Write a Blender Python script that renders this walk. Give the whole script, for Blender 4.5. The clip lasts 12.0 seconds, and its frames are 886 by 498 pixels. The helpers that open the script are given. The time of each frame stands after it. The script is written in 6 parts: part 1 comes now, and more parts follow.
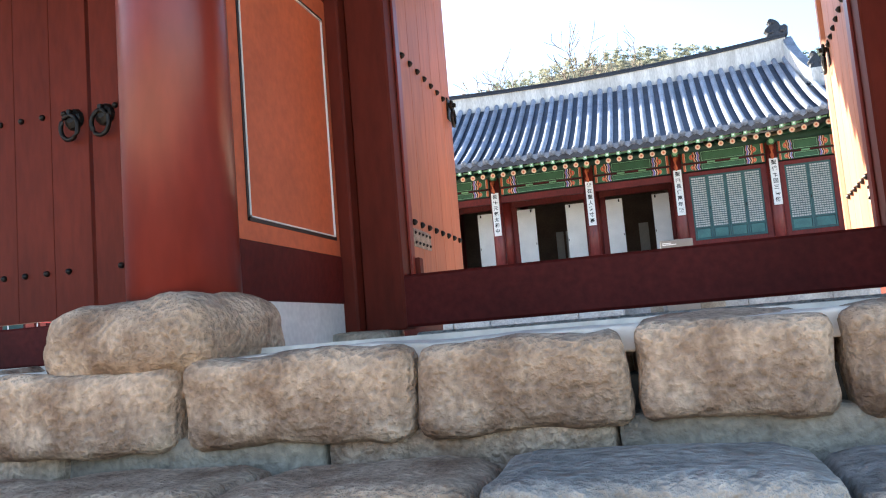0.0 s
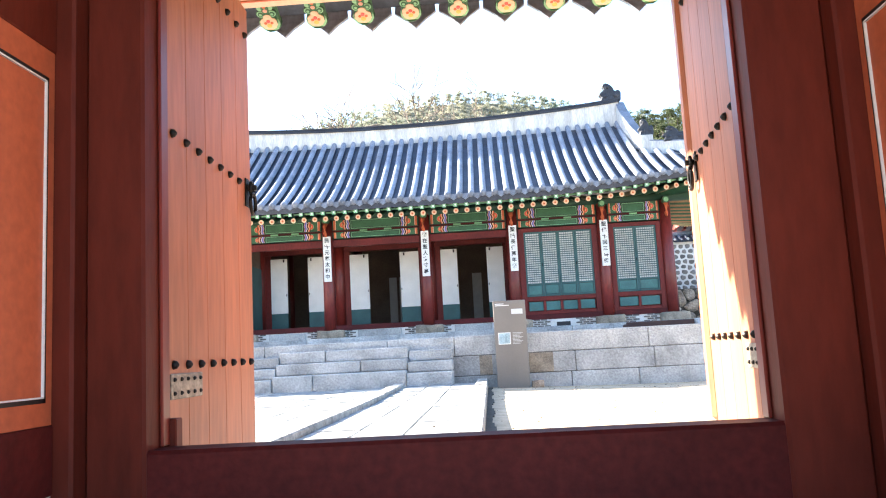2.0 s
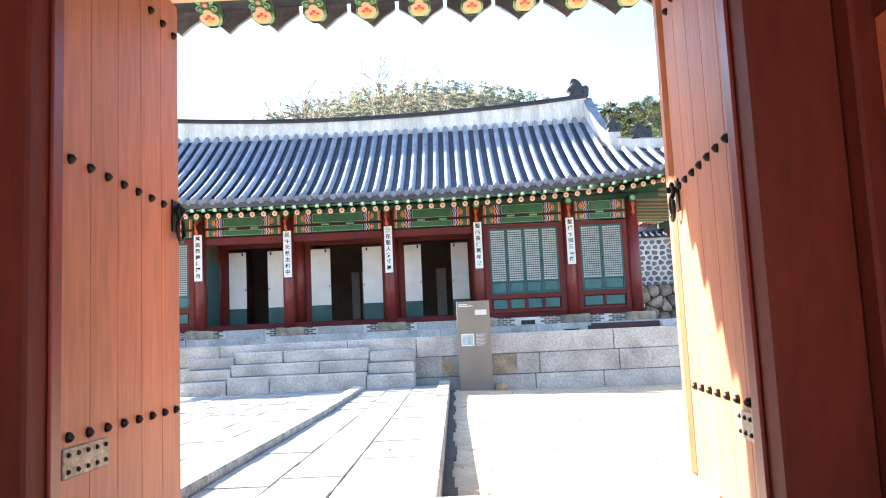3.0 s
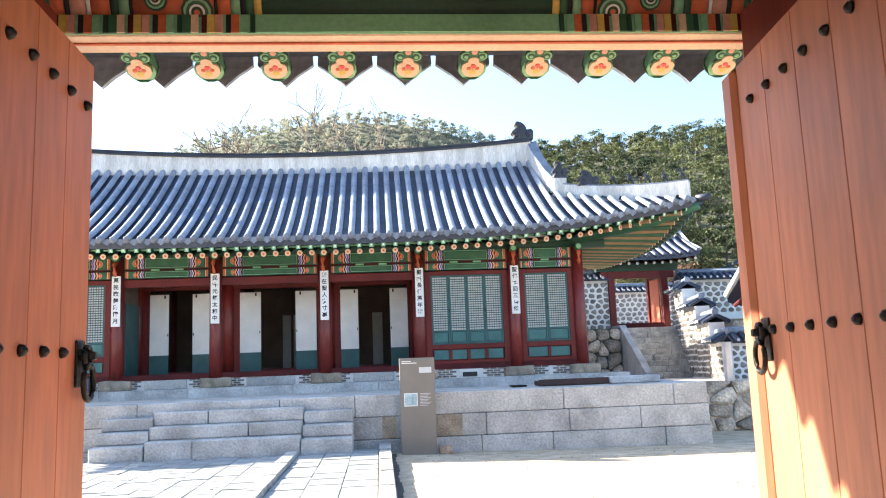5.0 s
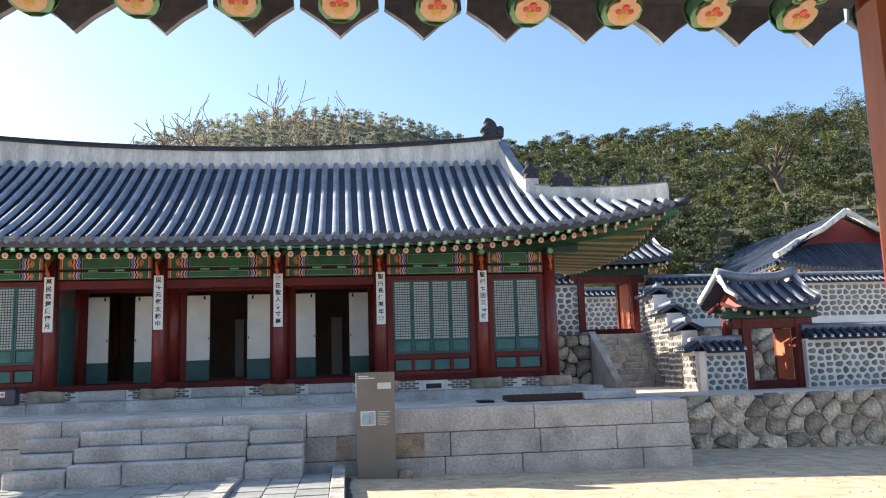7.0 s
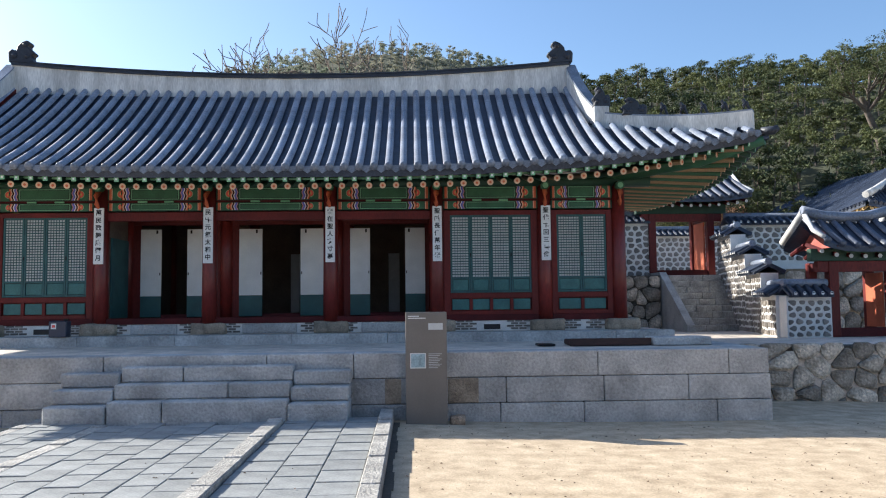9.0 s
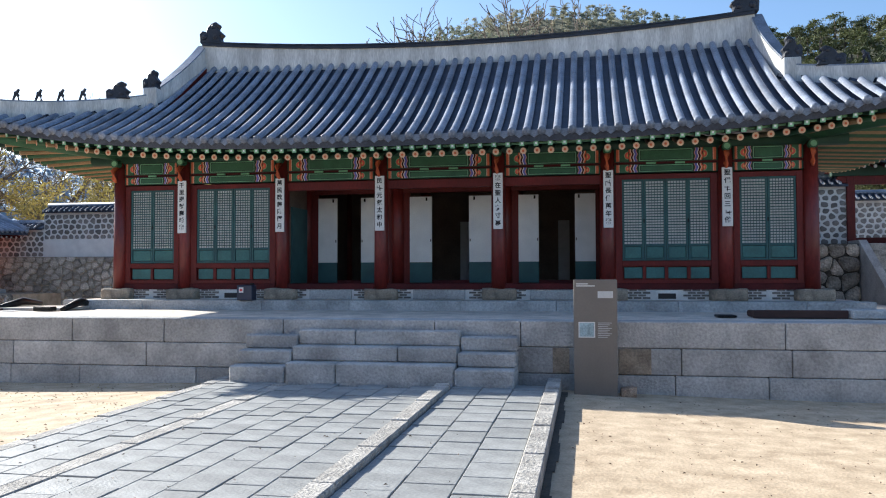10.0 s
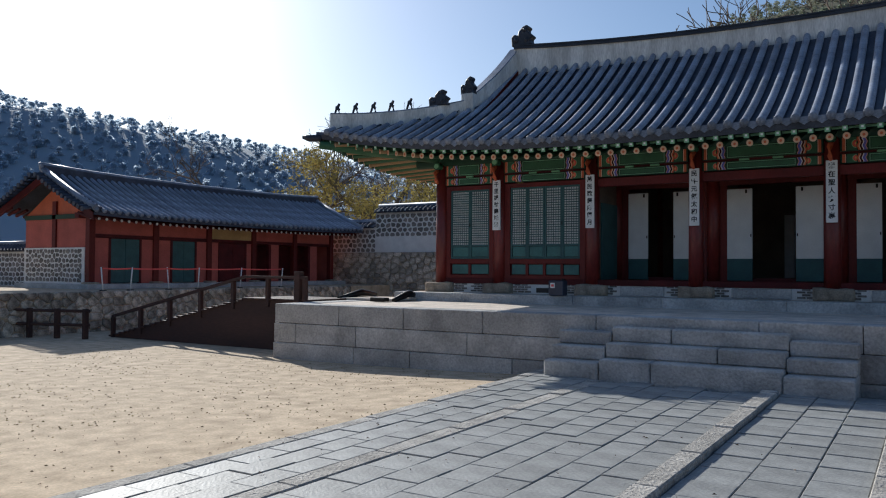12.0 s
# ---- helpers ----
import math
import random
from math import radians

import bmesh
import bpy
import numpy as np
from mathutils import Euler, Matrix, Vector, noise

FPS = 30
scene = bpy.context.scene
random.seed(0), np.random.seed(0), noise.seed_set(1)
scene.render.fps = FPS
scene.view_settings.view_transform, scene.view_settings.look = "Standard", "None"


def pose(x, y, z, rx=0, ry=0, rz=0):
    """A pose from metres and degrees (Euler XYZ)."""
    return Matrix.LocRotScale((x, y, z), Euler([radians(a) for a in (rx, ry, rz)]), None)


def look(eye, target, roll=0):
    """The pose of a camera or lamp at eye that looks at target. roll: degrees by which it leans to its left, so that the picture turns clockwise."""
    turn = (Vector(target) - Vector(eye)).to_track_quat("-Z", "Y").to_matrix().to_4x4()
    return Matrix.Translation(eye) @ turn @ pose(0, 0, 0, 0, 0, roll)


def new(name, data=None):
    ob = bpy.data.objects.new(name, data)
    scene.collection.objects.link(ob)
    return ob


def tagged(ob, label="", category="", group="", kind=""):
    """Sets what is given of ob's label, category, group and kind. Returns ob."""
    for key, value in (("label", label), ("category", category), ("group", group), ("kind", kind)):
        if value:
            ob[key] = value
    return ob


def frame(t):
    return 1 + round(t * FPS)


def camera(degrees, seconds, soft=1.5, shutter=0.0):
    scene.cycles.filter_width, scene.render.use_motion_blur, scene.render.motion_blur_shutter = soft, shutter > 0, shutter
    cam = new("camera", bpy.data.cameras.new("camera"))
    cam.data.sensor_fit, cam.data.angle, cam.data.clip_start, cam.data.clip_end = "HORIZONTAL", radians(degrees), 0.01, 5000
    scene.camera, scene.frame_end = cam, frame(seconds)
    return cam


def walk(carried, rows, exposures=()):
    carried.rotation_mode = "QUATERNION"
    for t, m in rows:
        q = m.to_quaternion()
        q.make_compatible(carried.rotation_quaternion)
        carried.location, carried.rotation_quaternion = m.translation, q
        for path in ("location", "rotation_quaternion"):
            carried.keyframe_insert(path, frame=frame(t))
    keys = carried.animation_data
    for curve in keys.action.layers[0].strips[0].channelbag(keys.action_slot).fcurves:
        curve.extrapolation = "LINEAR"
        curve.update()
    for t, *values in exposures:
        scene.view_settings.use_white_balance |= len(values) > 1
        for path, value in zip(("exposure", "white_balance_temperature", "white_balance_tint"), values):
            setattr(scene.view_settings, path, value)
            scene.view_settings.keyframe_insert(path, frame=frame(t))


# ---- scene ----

cam = camera(58.14, 12.0, 1.1)
# seconds, eye x y z in metres, yaw, pitch and lean in degrees
ROWS = [
    (0.0, 0.087, -3.423, 0.285, 14.92, 6.03, 4.69),
    (0.5, 0.026, -3.155, 0.427, 5.84, 7.01, 4.81),
    (1.0, 0.035, -2.933, 0.555, 2.60, 6.65, 3.97),
    (1.5, 0.072, -2.696, 0.713, 3.13, 6.67, 3.18),
    (2.0, 0.086, -2.526, 0.823, 2.97, 7.41, 3.04),
    (2.5, 0.073, -2.338, 0.964, 1.46, 6.91, 2.91),
    (3.0, 0.126, -2.138, 1.066, 0.52, 6.47, 2.62),
    (3.5, 0.114, -1.946, 1.227, 0.22, 9.08, 2.57),
    (5.5, -0.187, -1.011, 1.673, -6.02, 7.65, 2.19),
    (6.0, -0.157, -0.721, 1.757, -6.55, 5.37, 2.14),
    (6.5, -0.068, -0.402, 1.812, -7.61, 6.42, 1.85),
    (7.0, 0.018, -0.090, 1.849, -7.20, 8.30, 1.76),
    (9.0, 0.307, 0.942, 1.887, -2.21, 3.96, 0.64),
    (9.5, 0.358, 1.093, 1.874, 1.56, 2.57, 0.56),
    (10.0, 0.370, 1.210, 1.854, 10.14, 1.82, 0.16),
    (10.5, 0.350, 1.268, 1.843, 18.03, 0.87, 0.07),
    (11.0, 0.306, 1.269, 1.845, 22.42, 1.14, -0.05),
    (11.5, 0.263, 1.227, 1.856, 27.48, 1.39, -0.27),
    (12.0, 0.222, 1.183, 1.873, 31.70, 1.44, -0.37),
]
EXPOSURES = [(0.0, 2.65, 6200, 8), (1.5, 3.05, 6150, 8), (3.5, 2.72, 6150, 8), (5.5, 2.4, 6100, 8), (6.5, 1.8, 6200, 8), (7.0, 1.62, 6250, 8),
             (9.0, 1.15, 5700, 8), (10.0, 1.13, 5630, 8), (10.5, 1.30, 5650, 8), (11.0, 0.92, 5620, 8), (11.5, 0.30, 5570, 8), (12.0, 0.06, 5540, 8)]
walk(cam, [(t, pose(x, y, z, 90 + p, 0, a) @ pose(0, 0, 0, 0, 0, -r)) for t, x, y, z, a, p, r in ROWS], EXPOSURES)

# ---- light ----
SUN_UP, SUN_LEFT = 26.6, 61.0   # height of the sun, and its turn to the left of the way ahead
world = bpy.data.worlds.new("sky")
scene.world = world
world.use_nodes = True
wn = world.node_tree.nodes
sky = wn.new("ShaderNodeTexSky")
sky.sky_type = "NISHITA"
sky.sun_disc = False
sky.sun_elevation = radians(SUN_UP)
sky.sun_rotation = radians(-SUN_LEFT)
sky.air_density, sky.dust_density, sky.ozone_density = 1.0, 1.3, 2.0
wn["Background"].inputs[1].default_value = 0.09
world.node_tree.links.new(sky.outputs[0], wn["Background"].inputs[0])
sun = new("sun", bpy.data.lights.new("sun", "SUN"))
sun.data.energy, sun.data.angle, sun.data.color = 5.0, radians(0.55), (1.0, 0.88, 0.72)
sun.matrix_world = look((-60 * math.sin(radians(SUN_LEFT)), 60 * math.cos(radians(SUN_LEFT)), 60 * math.tan(radians(SUN_UP))), (0, 0, 0))


# ---- materials ----
def surface(name, base, rough=0.7, var=0.25, scale=3.0, fine=40.0, bump=0.15, metal=0.0, piece=0.0, island=0.0, tint=None, grain=(1, 1, 1), spec=0.5, deep=0.02):
    """A paint or stone: base colour with stains at one scale, grain at a finer one, and fine relief."""
    m = bpy.data.materials.new(name)
    m.use_nodes = True
    nt = m.node_tree
    n, link = nt.nodes, nt.links.new
    p = n["Principled BSDF"]
    p.inputs["Roughness"].default_value = rough
    p.inputs["Metallic"].default_value = metal
    p.inputs["Specular IOR Level"].default_value = spec
    tc = n.new("ShaderNodeTexCoord")
    mp = n.new("ShaderNodeMapping")
    mp.inputs["Scale"].default_value = grain
    link(tc.outputs["Object"], mp.inputs[0])
    big, small = n.new("ShaderNodeTexNoise"), n.new("ShaderNodeTexNoise")
    for t, sc in ((big, scale), (small, fine)):
        t.inputs["Scale"].default_value = sc
        t.inputs["Detail"].default_value = 5
        link(mp.outputs[0], t.inputs["Vector"])
    mix = n.new("ShaderNodeMix")
    mix.data_type = "RGBA"
    dark = [c * (1 - var) for c in base]
    light = [min(1, c * (1 + var)) for c in (tint or base)]
    mix.inputs["A"].default_value = (*dark, 1)
    mix.inputs["B"].default_value = (*light, 1)
    ramp = n.new("ShaderNodeMapRange")
    ramp.inputs["From Min"].default_value, ramp.inputs["From Max"].default_value = 0.3, 0.7
    link(big.outputs["Fac"], ramp.inputs["Value"])
    link(ramp.outputs[0], mix.inputs["Factor"])
    hsv = n.new("ShaderNodeHueSaturation")
    link(mix.outputs["Result"], hsv.inputs["Color"])
    val = n.new("ShaderNodeMapRange")
    val.inputs["From Min"].default_value, val.inputs["From Max"].default_value = 0.32, 0.68
    val.inputs["To Min"].default_value, val.inputs["To Max"].default_value = 1 - var * 0.7, 1 + var * 0.7
    link(small.outputs["Fac"], val.inputs["Value"])
    out = val.outputs[0]
    if piece or island:
        r = n.new("ShaderNodeObjectInfo") if piece else n.new("ShaderNodeNewGeometry")
        k = n.new("ShaderNodeMapRange")
        k.inputs["To Min"].default_value, k.inputs["To Max"].default_value = 1 - (piece or island), 1 + (piece or island)
        link(r.outputs["Random" if piece else "Random Per Island"], k.inputs["Value"])
        mul = n.new("ShaderNodeMath")
        mul.operation = "MULTIPLY"
        link(out, mul.inputs[0])
        link(k.outputs[0], mul.inputs[1])
        out = mul.outputs[0]
    link(out, hsv.inputs["Value"])
    link(hsv.outputs[0], p.inputs["Base Color"])
    b = n.new("ShaderNodeBump")
    b.inputs["Strength"].default_value = bump
    b.inputs["Distance"].default_value = deep
    link(small.outputs["Fac"], b.inputs["Height"])
    link(b.outputs[0], p.inputs["Normal"])
    return m


red = surface("dark_red_paint", (0.12, 0.013, 0.010), 0.55, 0.3, 1.5, 30, 0.08, grain=(1, 1, 0.3), spec=0.3)
gate_red = surface("gate_red_paint", (0.11, 0.018, 0.010), 0.55, 0.2, 1.5, 26, 0.08, grain=(1, 1, 0.25), spec=0.15)
gate_beam = surface("gate_maroon_paint", (0.085, 0.012, 0.010), 0.6, 0.25, 2.0, 30, 0.1, spec=0.15)
gate_column = surface("worn_gate_column_paint", (0.18, 0.021, 0.013), 0.36, 0.14, 3.0, 22, 0.05, grain=(1, 1, 0.3), tint=(0.20, 0.028, 0.018))
beam_red = surface("maroon_paint", (0.075, 0.008, 0.009), 0.6, 0.35, 2.0, 40, 0.1, spec=0.25)
scarlet = surface("column_red_paint", (0.15, 0.019, 0.015), 0.42, 0.3, 2.5, 25, 0.08, grain=(1, 1, 0.3))
orange = surface("orange_red_paint", (0.39, 0.14, 0.068), 0.5, 0.2, 2.0, 30, 0.06, piece=0.04, grain=(1, 1, 0.15))
panel_orange = surface("panel_orange_paint", (0.50, 0.115, 0.045), 0.6, 0.15, 2.0, 30, 0.05)
pink = surface("faded_red_plaster", (0.40, 0.10, 0.075), 0.8, 0.15, 2.0, 30, 0.05)
teal = surface("green_window_paint", (0.032, 0.095, 0.095), 0.6, 0.2, 3.0, 40, 0.05)
teal_light = surface("green_panel_paint", (0.05, 0.145, 0.135), 0.6, 0.2, 3.0, 40, 0.05)
white_paint = surface("white_paint", (0.78, 0.77, 0.74), 0.7, 0.06, 3.0, 40, 0.04)
paper = surface("window_paper", (0.62, 0.62, 0.60), 0.9, 0.08, 6.0, 60, 0.04)
black_paint = surface("black_paint", (0.012, 0.011, 0.012), 0.5, 0.2, 6.0, 60, 0.05)
ink = surface("black_ink", (0.01, 0.01, 0.012), 0.7, 0.1, 6.0, 60, 0.0)
iron = surface("black_iron", (0.02, 0.019, 0.018), 0.45, 0.4, 20.0, 90, 0.2, metal=0.6)
brass = surface("grey_iron_plate", (0.28, 0.25, 0.21), 0.5, 0.4, 20.0, 90, 0.2, metal=0.5)
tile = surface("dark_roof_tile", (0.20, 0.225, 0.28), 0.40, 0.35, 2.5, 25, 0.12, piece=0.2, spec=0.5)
# same tile in a darker copy: gate roofs get their shade as colour
gate_tile = surface("shaded_gate_tile", (0.075, 0.085, 0.115), 0.42, 0.35, 2.5, 25, 0.12, piece=0.2)
ridge_tile = surface("blue_black_ridge_tile", (0.03, 0.034, 0.046), 0.5, 0.35, 2.5, 25, 0.2, spec=0.4)
# bed far darker than the rolls: the shade between them is painted in
tile_joined = surface("shaded_tile_bed", (0.04, 0.05, 0.075), 0.5, 0.35, 2.5, 25, 0.2, island=0.2, spec=0.4)
ridge_plaster = surface("ridge_lime_plaster", (0.60, 0.59, 0.56), 0.85, 0.25, 1.2, 18, 0.12, grain=(3, 3, 0.5))
green = surface("dancheong_green", (0.035, 0.115, 0.055), 0.6, 0.2, 4.0, 50, 0.04)
deep_green = surface("dancheong_deep_green", (0.014, 0.05, 0.027), 0.6, 0.2, 4.0, 50, 0.04)
mint = surface("dancheong_mint", (0.22, 0.45, 0.25), 0.6, 0.15, 4.0, 50, 0.03)
d_orange = surface("dancheong_orange", (0.58, 0.125, 0.045), 0.6, 0.15, 4.0, 50, 0.03)
d_cream = surface("dancheong_cream", (0.72, 0.50, 0.34), 0.6, 0.12, 4.0, 50, 0.03)
d_rose = surface("dancheong_rose", (0.62, 0.30, 0.22), 0.6, 0.15, 4.0, 50, 0.03)
d_blue = surface("dancheong_blue", (0.13, 0.13, 0.48), 0.6, 0.15, 4.0, 50, 0.03)
d_yellow = surface("dancheong_yellow", (0.66, 0.45, 0.10), 0.6, 0.15, 4.0, 50, 0.03)
ochre = surface("ochre_plaster", (0.42, 0.29, 0.12), 0.8, 0.15, 2.0, 30, 0.05)
granite = surface("grey_granite", (0.43, 0.42, 0.40), 0.85, 0.26, 2.2, 26, 0.8, piece=0.12, deep=0.03)
old_granite = surface("rough_brown_granite", (0.33, 0.27, 0.20), 0.85, 0.35, 4.0, 40, 0.7, piece=0.12, deep=0.03)
step_stone = surface("warm_weathered_granite", (0.33, 0.195, 0.115), 0.9, 0.36, 7.0, 55, 1.0, piece=0.16, tint=(0.44, 0.33, 0.235), deep=0.03)
tread_stone = surface("pale_grey_tread_stone", (0.34, 0.315, 0.28), 0.85, 0.4, 4.0, 30, 0.9, piece=0.1, deep=0.05)
cement = surface("lime_cement_floor", (0.64, 0.555, 0.465), 0.9, 0.2, 2.5, 22, 0.5)
slab = surface("grey_paving_slab", (0.285, 0.29, 0.28), 0.6, 0.22, 3.0, 30, 0.3, piece=0.1, spec=0.5)
kerb_stone = surface("pale_kerb_granite", (0.38, 0.36, 0.325), 0.85, 0.34, 4.0, 32, 0.8, piece=0.08, deep=0.03)
rubble = surface("field_stone", (0.34, 0.275, 0.195), 0.9, 0.45, 3.5, 22, 0.9, piece=0.45, tint=(0.42, 0.37, 0.30), deep=0.05)
wall_stone = surface("grey_wall_stone", (0.19, 0.17, 0.15), 0.85, 0.3, 4.0, 40, 0.4, piece=0.35)
joint = surface("earth_joint", (0.085, 0.075, 0.06), 0.95, 0.3, 5.0, 40, 0.3)
grey_joint = surface("grey_paving_joint", (0.15, 0.145, 0.13), 0.95, 0.3, 5.0, 40, 0.3)
mortar = surface("white_lime_mortar", (0.72, 0.70, 0.66), 0.9, 0.1, 3.0, 40, 0.2)
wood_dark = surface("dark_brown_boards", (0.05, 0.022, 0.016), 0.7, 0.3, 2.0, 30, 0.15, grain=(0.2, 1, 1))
wood_floor = surface("old_floor_boards", (0.14, 0.10, 0.075), 0.6, 0.3, 3.0, 30, 0.15, grain=(0.2, 1, 1))
sign_brown = surface("grey_brown_sign_metal", (0.20, 0.175, 0.15), 0.5, 0.06, 3.0, 40, 0.03)
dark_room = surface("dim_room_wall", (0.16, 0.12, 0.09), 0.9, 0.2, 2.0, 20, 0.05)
bark = surface("grey_bark", (0.13, 0.105, 0.085), 0.9, 0.3, 4.0, 30, 0.3)
pine_leaf = surface("pine_needles", (0.032, 0.058, 0.022), 0.8, 0.35, 0.12, 3.0, 0.0, island=0.45, tint=(0.115, 0.125, 0.045))
# autumn hill leaves, lightened in the colour for the haze of distance
hazed_hill_leaf = surface("hazed_hill_woods", (0.24, 0.31, 0.22), 0.9, 0.2, 0.07, 2.0, 0.0, island=0.2, tint=(0.40, 0.36, 0.27))
yellow_leaf = surface("yellow_leaves", (0.38, 0.31, 0.09), 0.8, 0.3, 0.6, 6.0, 0.0, island=0.35)
brown_leaf = surface("russet_leaves", (0.20, 0.11, 0.06), 0.8, 0.3, 0.6, 6.0, 0.0, island=0.35)
# far ridge leaves are painted pale blue to stand in for air haze
hazed_ridge_leaf = surface("hazed_ridge_woods", (0.50, 0.58, 0.66), 0.9, 0.08, 0.03, 1.0, 0.0, island=0.06)
map_blue = surface("printed_map", (0.36, 0.48, 0.52), 0.5, 0.3, 14.0, 60, 0.0)
fan_ochre = surface("ochre_rafter_paint", (0.30, 0.20, 0.10), 0.6, 0.2, 4.0, 50, 0.04)
straw = surface("dry_straw", (0.36, 0.27, 0.11), 0.9, 0.3, 8.0, 60, 0.0, island=0.4)
litter = surface("dry_leaf_litter", (0.13, 0.085, 0.05), 0.9, 0.3, 8.0, 60, 0.0, island=0.4)
tape_red = surface("red_tape", (0.75, 0.10, 0.09), 0.5, 0.1, 5.0, 50, 0.0)
box_blue = surface("dark_blue_plastic", (0.02, 0.03, 0.06), 0.4, 0.1, 5.0, 50, 0.0)


def let_through(m, share):
    """Thin leaves: part of the light that falls on them comes out behind."""
    n, link = m.node_tree.nodes, m.node_tree.links.new
    hs = [x for x in n if x.bl_idname == "ShaderNodeHueSaturation"][0]
    t, mix = n.new("ShaderNodeBsdfTranslucent"), n.new("ShaderNodeMixShader")
    mix.inputs[0].default_value = share
    link(hs.outputs[0], t.inputs["Color"])
    link(n["Principled BSDF"].outputs[0], mix.inputs[1])
    link(t.outputs[0], mix.inputs[2])
    link(mix.outputs[0], n["Material Output"].inputs["Surface"])


# the ridge lets most light through, to look as pale as haze
for leaf_mtl in (pine_leaf, hazed_hill_leaf, hazed_ridge_leaf, yellow_leaf, brown_leaf):
    let_through(leaf_mtl, 0.85 if leaf_mtl is hazed_ridge_leaf else 0.4 if leaf_mtl is hazed_hill_leaf else 0.2)

# sand yard that turns to grassy hillside further off; painted blue-grey haze far west
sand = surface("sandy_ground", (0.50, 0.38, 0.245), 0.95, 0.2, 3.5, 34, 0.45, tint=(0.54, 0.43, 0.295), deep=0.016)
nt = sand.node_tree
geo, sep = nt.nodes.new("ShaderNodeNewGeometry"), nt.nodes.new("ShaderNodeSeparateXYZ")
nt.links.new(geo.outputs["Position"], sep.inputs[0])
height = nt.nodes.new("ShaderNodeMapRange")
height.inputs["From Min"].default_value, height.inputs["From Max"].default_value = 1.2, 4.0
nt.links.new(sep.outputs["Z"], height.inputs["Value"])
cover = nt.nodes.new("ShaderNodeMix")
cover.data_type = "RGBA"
woodland_haze = nt.nodes.new("ShaderNodeMix")
woodland_haze.data_type = "RGBA"
# B puts air haze into the ground colour of the far west
woodland_haze.inputs["A"].default_value, woodland_haze.inputs["B"].default_value = (0.06, 0.065, 0.035, 1), (0.25, 0.30, 0.35, 1)
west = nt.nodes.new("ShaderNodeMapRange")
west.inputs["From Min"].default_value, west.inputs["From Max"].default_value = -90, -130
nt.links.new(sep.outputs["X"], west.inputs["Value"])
nt.links.new(west.outputs[0], woodland_haze.inputs["Factor"])
nt.links.new(woodland_haze.outputs["Result"], cover.inputs["B"])
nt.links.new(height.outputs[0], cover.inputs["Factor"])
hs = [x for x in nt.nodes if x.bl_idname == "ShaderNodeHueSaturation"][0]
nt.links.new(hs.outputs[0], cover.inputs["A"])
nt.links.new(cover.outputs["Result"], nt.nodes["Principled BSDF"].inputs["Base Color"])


# ---- building blocks ----
def mesh_of(name, verts, faces, material, smooth=False):
    me = bpy.data.meshes.new(name)
    me.from_pydata([tuple(v) for v in verts], [], faces)
    me.materials.append(material)
    if smooth:
        me.polygons.foreach_set("use_smooth", [True] * len(me.polygons))
    me.update()
    return me


def put(name, me, parent=None, m=None, label=""):
    ob = new(name, me)
    if parent is not None:
        ob.parent = parent
    if m is not None:
        ob.matrix_basis = m
    if label:
        ob["label"] = label
    return ob


def part(name, bm, material, parent, label="", smooth=False):
    me = bpy.data.meshes.new(name)
    bm.to_mesh(me)
    bm.free()
    me.materials.append(material)
    if smooth:
        me.polygons.foreach_set("use_smooth", [True] * len(me.polygons))
    return put(name, me, parent, label=label)


def thing(name, label, category, group="", kind="", at=(0, 0, 0), turn=0):
    e = new(name)
    e.matrix_basis = pose(*at, 0, 0, turn)
    return tagged(e, label, category, group, kind)


def add_box(bm, x0, x1, y0, y1, z0, z1, bevel=0.0):
    r = bmesh.ops.create_cube(bm, size=1.0, matrix=Matrix.Translation(((x0 + x1) / 2, (y0 + y1) / 2, (z0 + z1) / 2)) @ Matrix.Diagonal((x1 - x0, y1 - y0, z1 - z0, 1)))
    if bevel:
        es = list({e for v in r["verts"] for e in v.link_edges})
        bmesh.ops.bevel(bm, geom=es, offset=bevel, segments=1, affect="EDGES", clamp_overlap=True)


def box(name, x0, x1, y0, y1, z0, z1, material, parent, bevel=0.008, label=""):
    bm = bmesh.new()
    add_box(bm, x0, x1, y0, y1, z0, z1, bevel)
    return part(name, bm, material, parent, label)


def tube_data(pts, radii, n=8, cap=True):
    """Vertices and faces of a round bar along points."""
    verts, faces = [], []
    pts = [Vector(p) for p in pts]
    for i, p in enumerate(pts):
        d = (pts[min(i + 1, len(pts) - 1)] - pts[max(i - 1, 0)]).normalized()
        a = d.orthogonal().normalized() if abs(d.z) > 0.9 else d.cross(Vector((0, 0, 1))).normalized()
        b = d.cross(a)
        r = radii[i] if hasattr(radii, "__len__") else radii
        for k in range(n):
            t = 2 * math.pi * k / n
            verts.append(p + a * (r * math.cos(t)) + b * (r * math.sin(t)))
    for i in range(len(pts) - 1):
        for k in range(n):
            k2 = (k + 1) % n
            faces.append((i * n + k, i * n + k2, (i + 1) * n + k2, (i + 1) * n + k))
    if cap:
        faces.append(tuple(range(n))[::-1])
        faces.append(tuple(range((len(pts) - 1) * n, len(pts) * n)))
    return verts, faces


def tube(name, pts, radii, material, parent, n=8, label=""):
    v, f = tube_data(pts, radii, n)
    me = mesh_of(name, v, f, material)
    me.polygons.foreach_set("use_smooth", [len(p.vertices) == 4 for p in me.polygons])
    return put(name, me, parent, label=label)


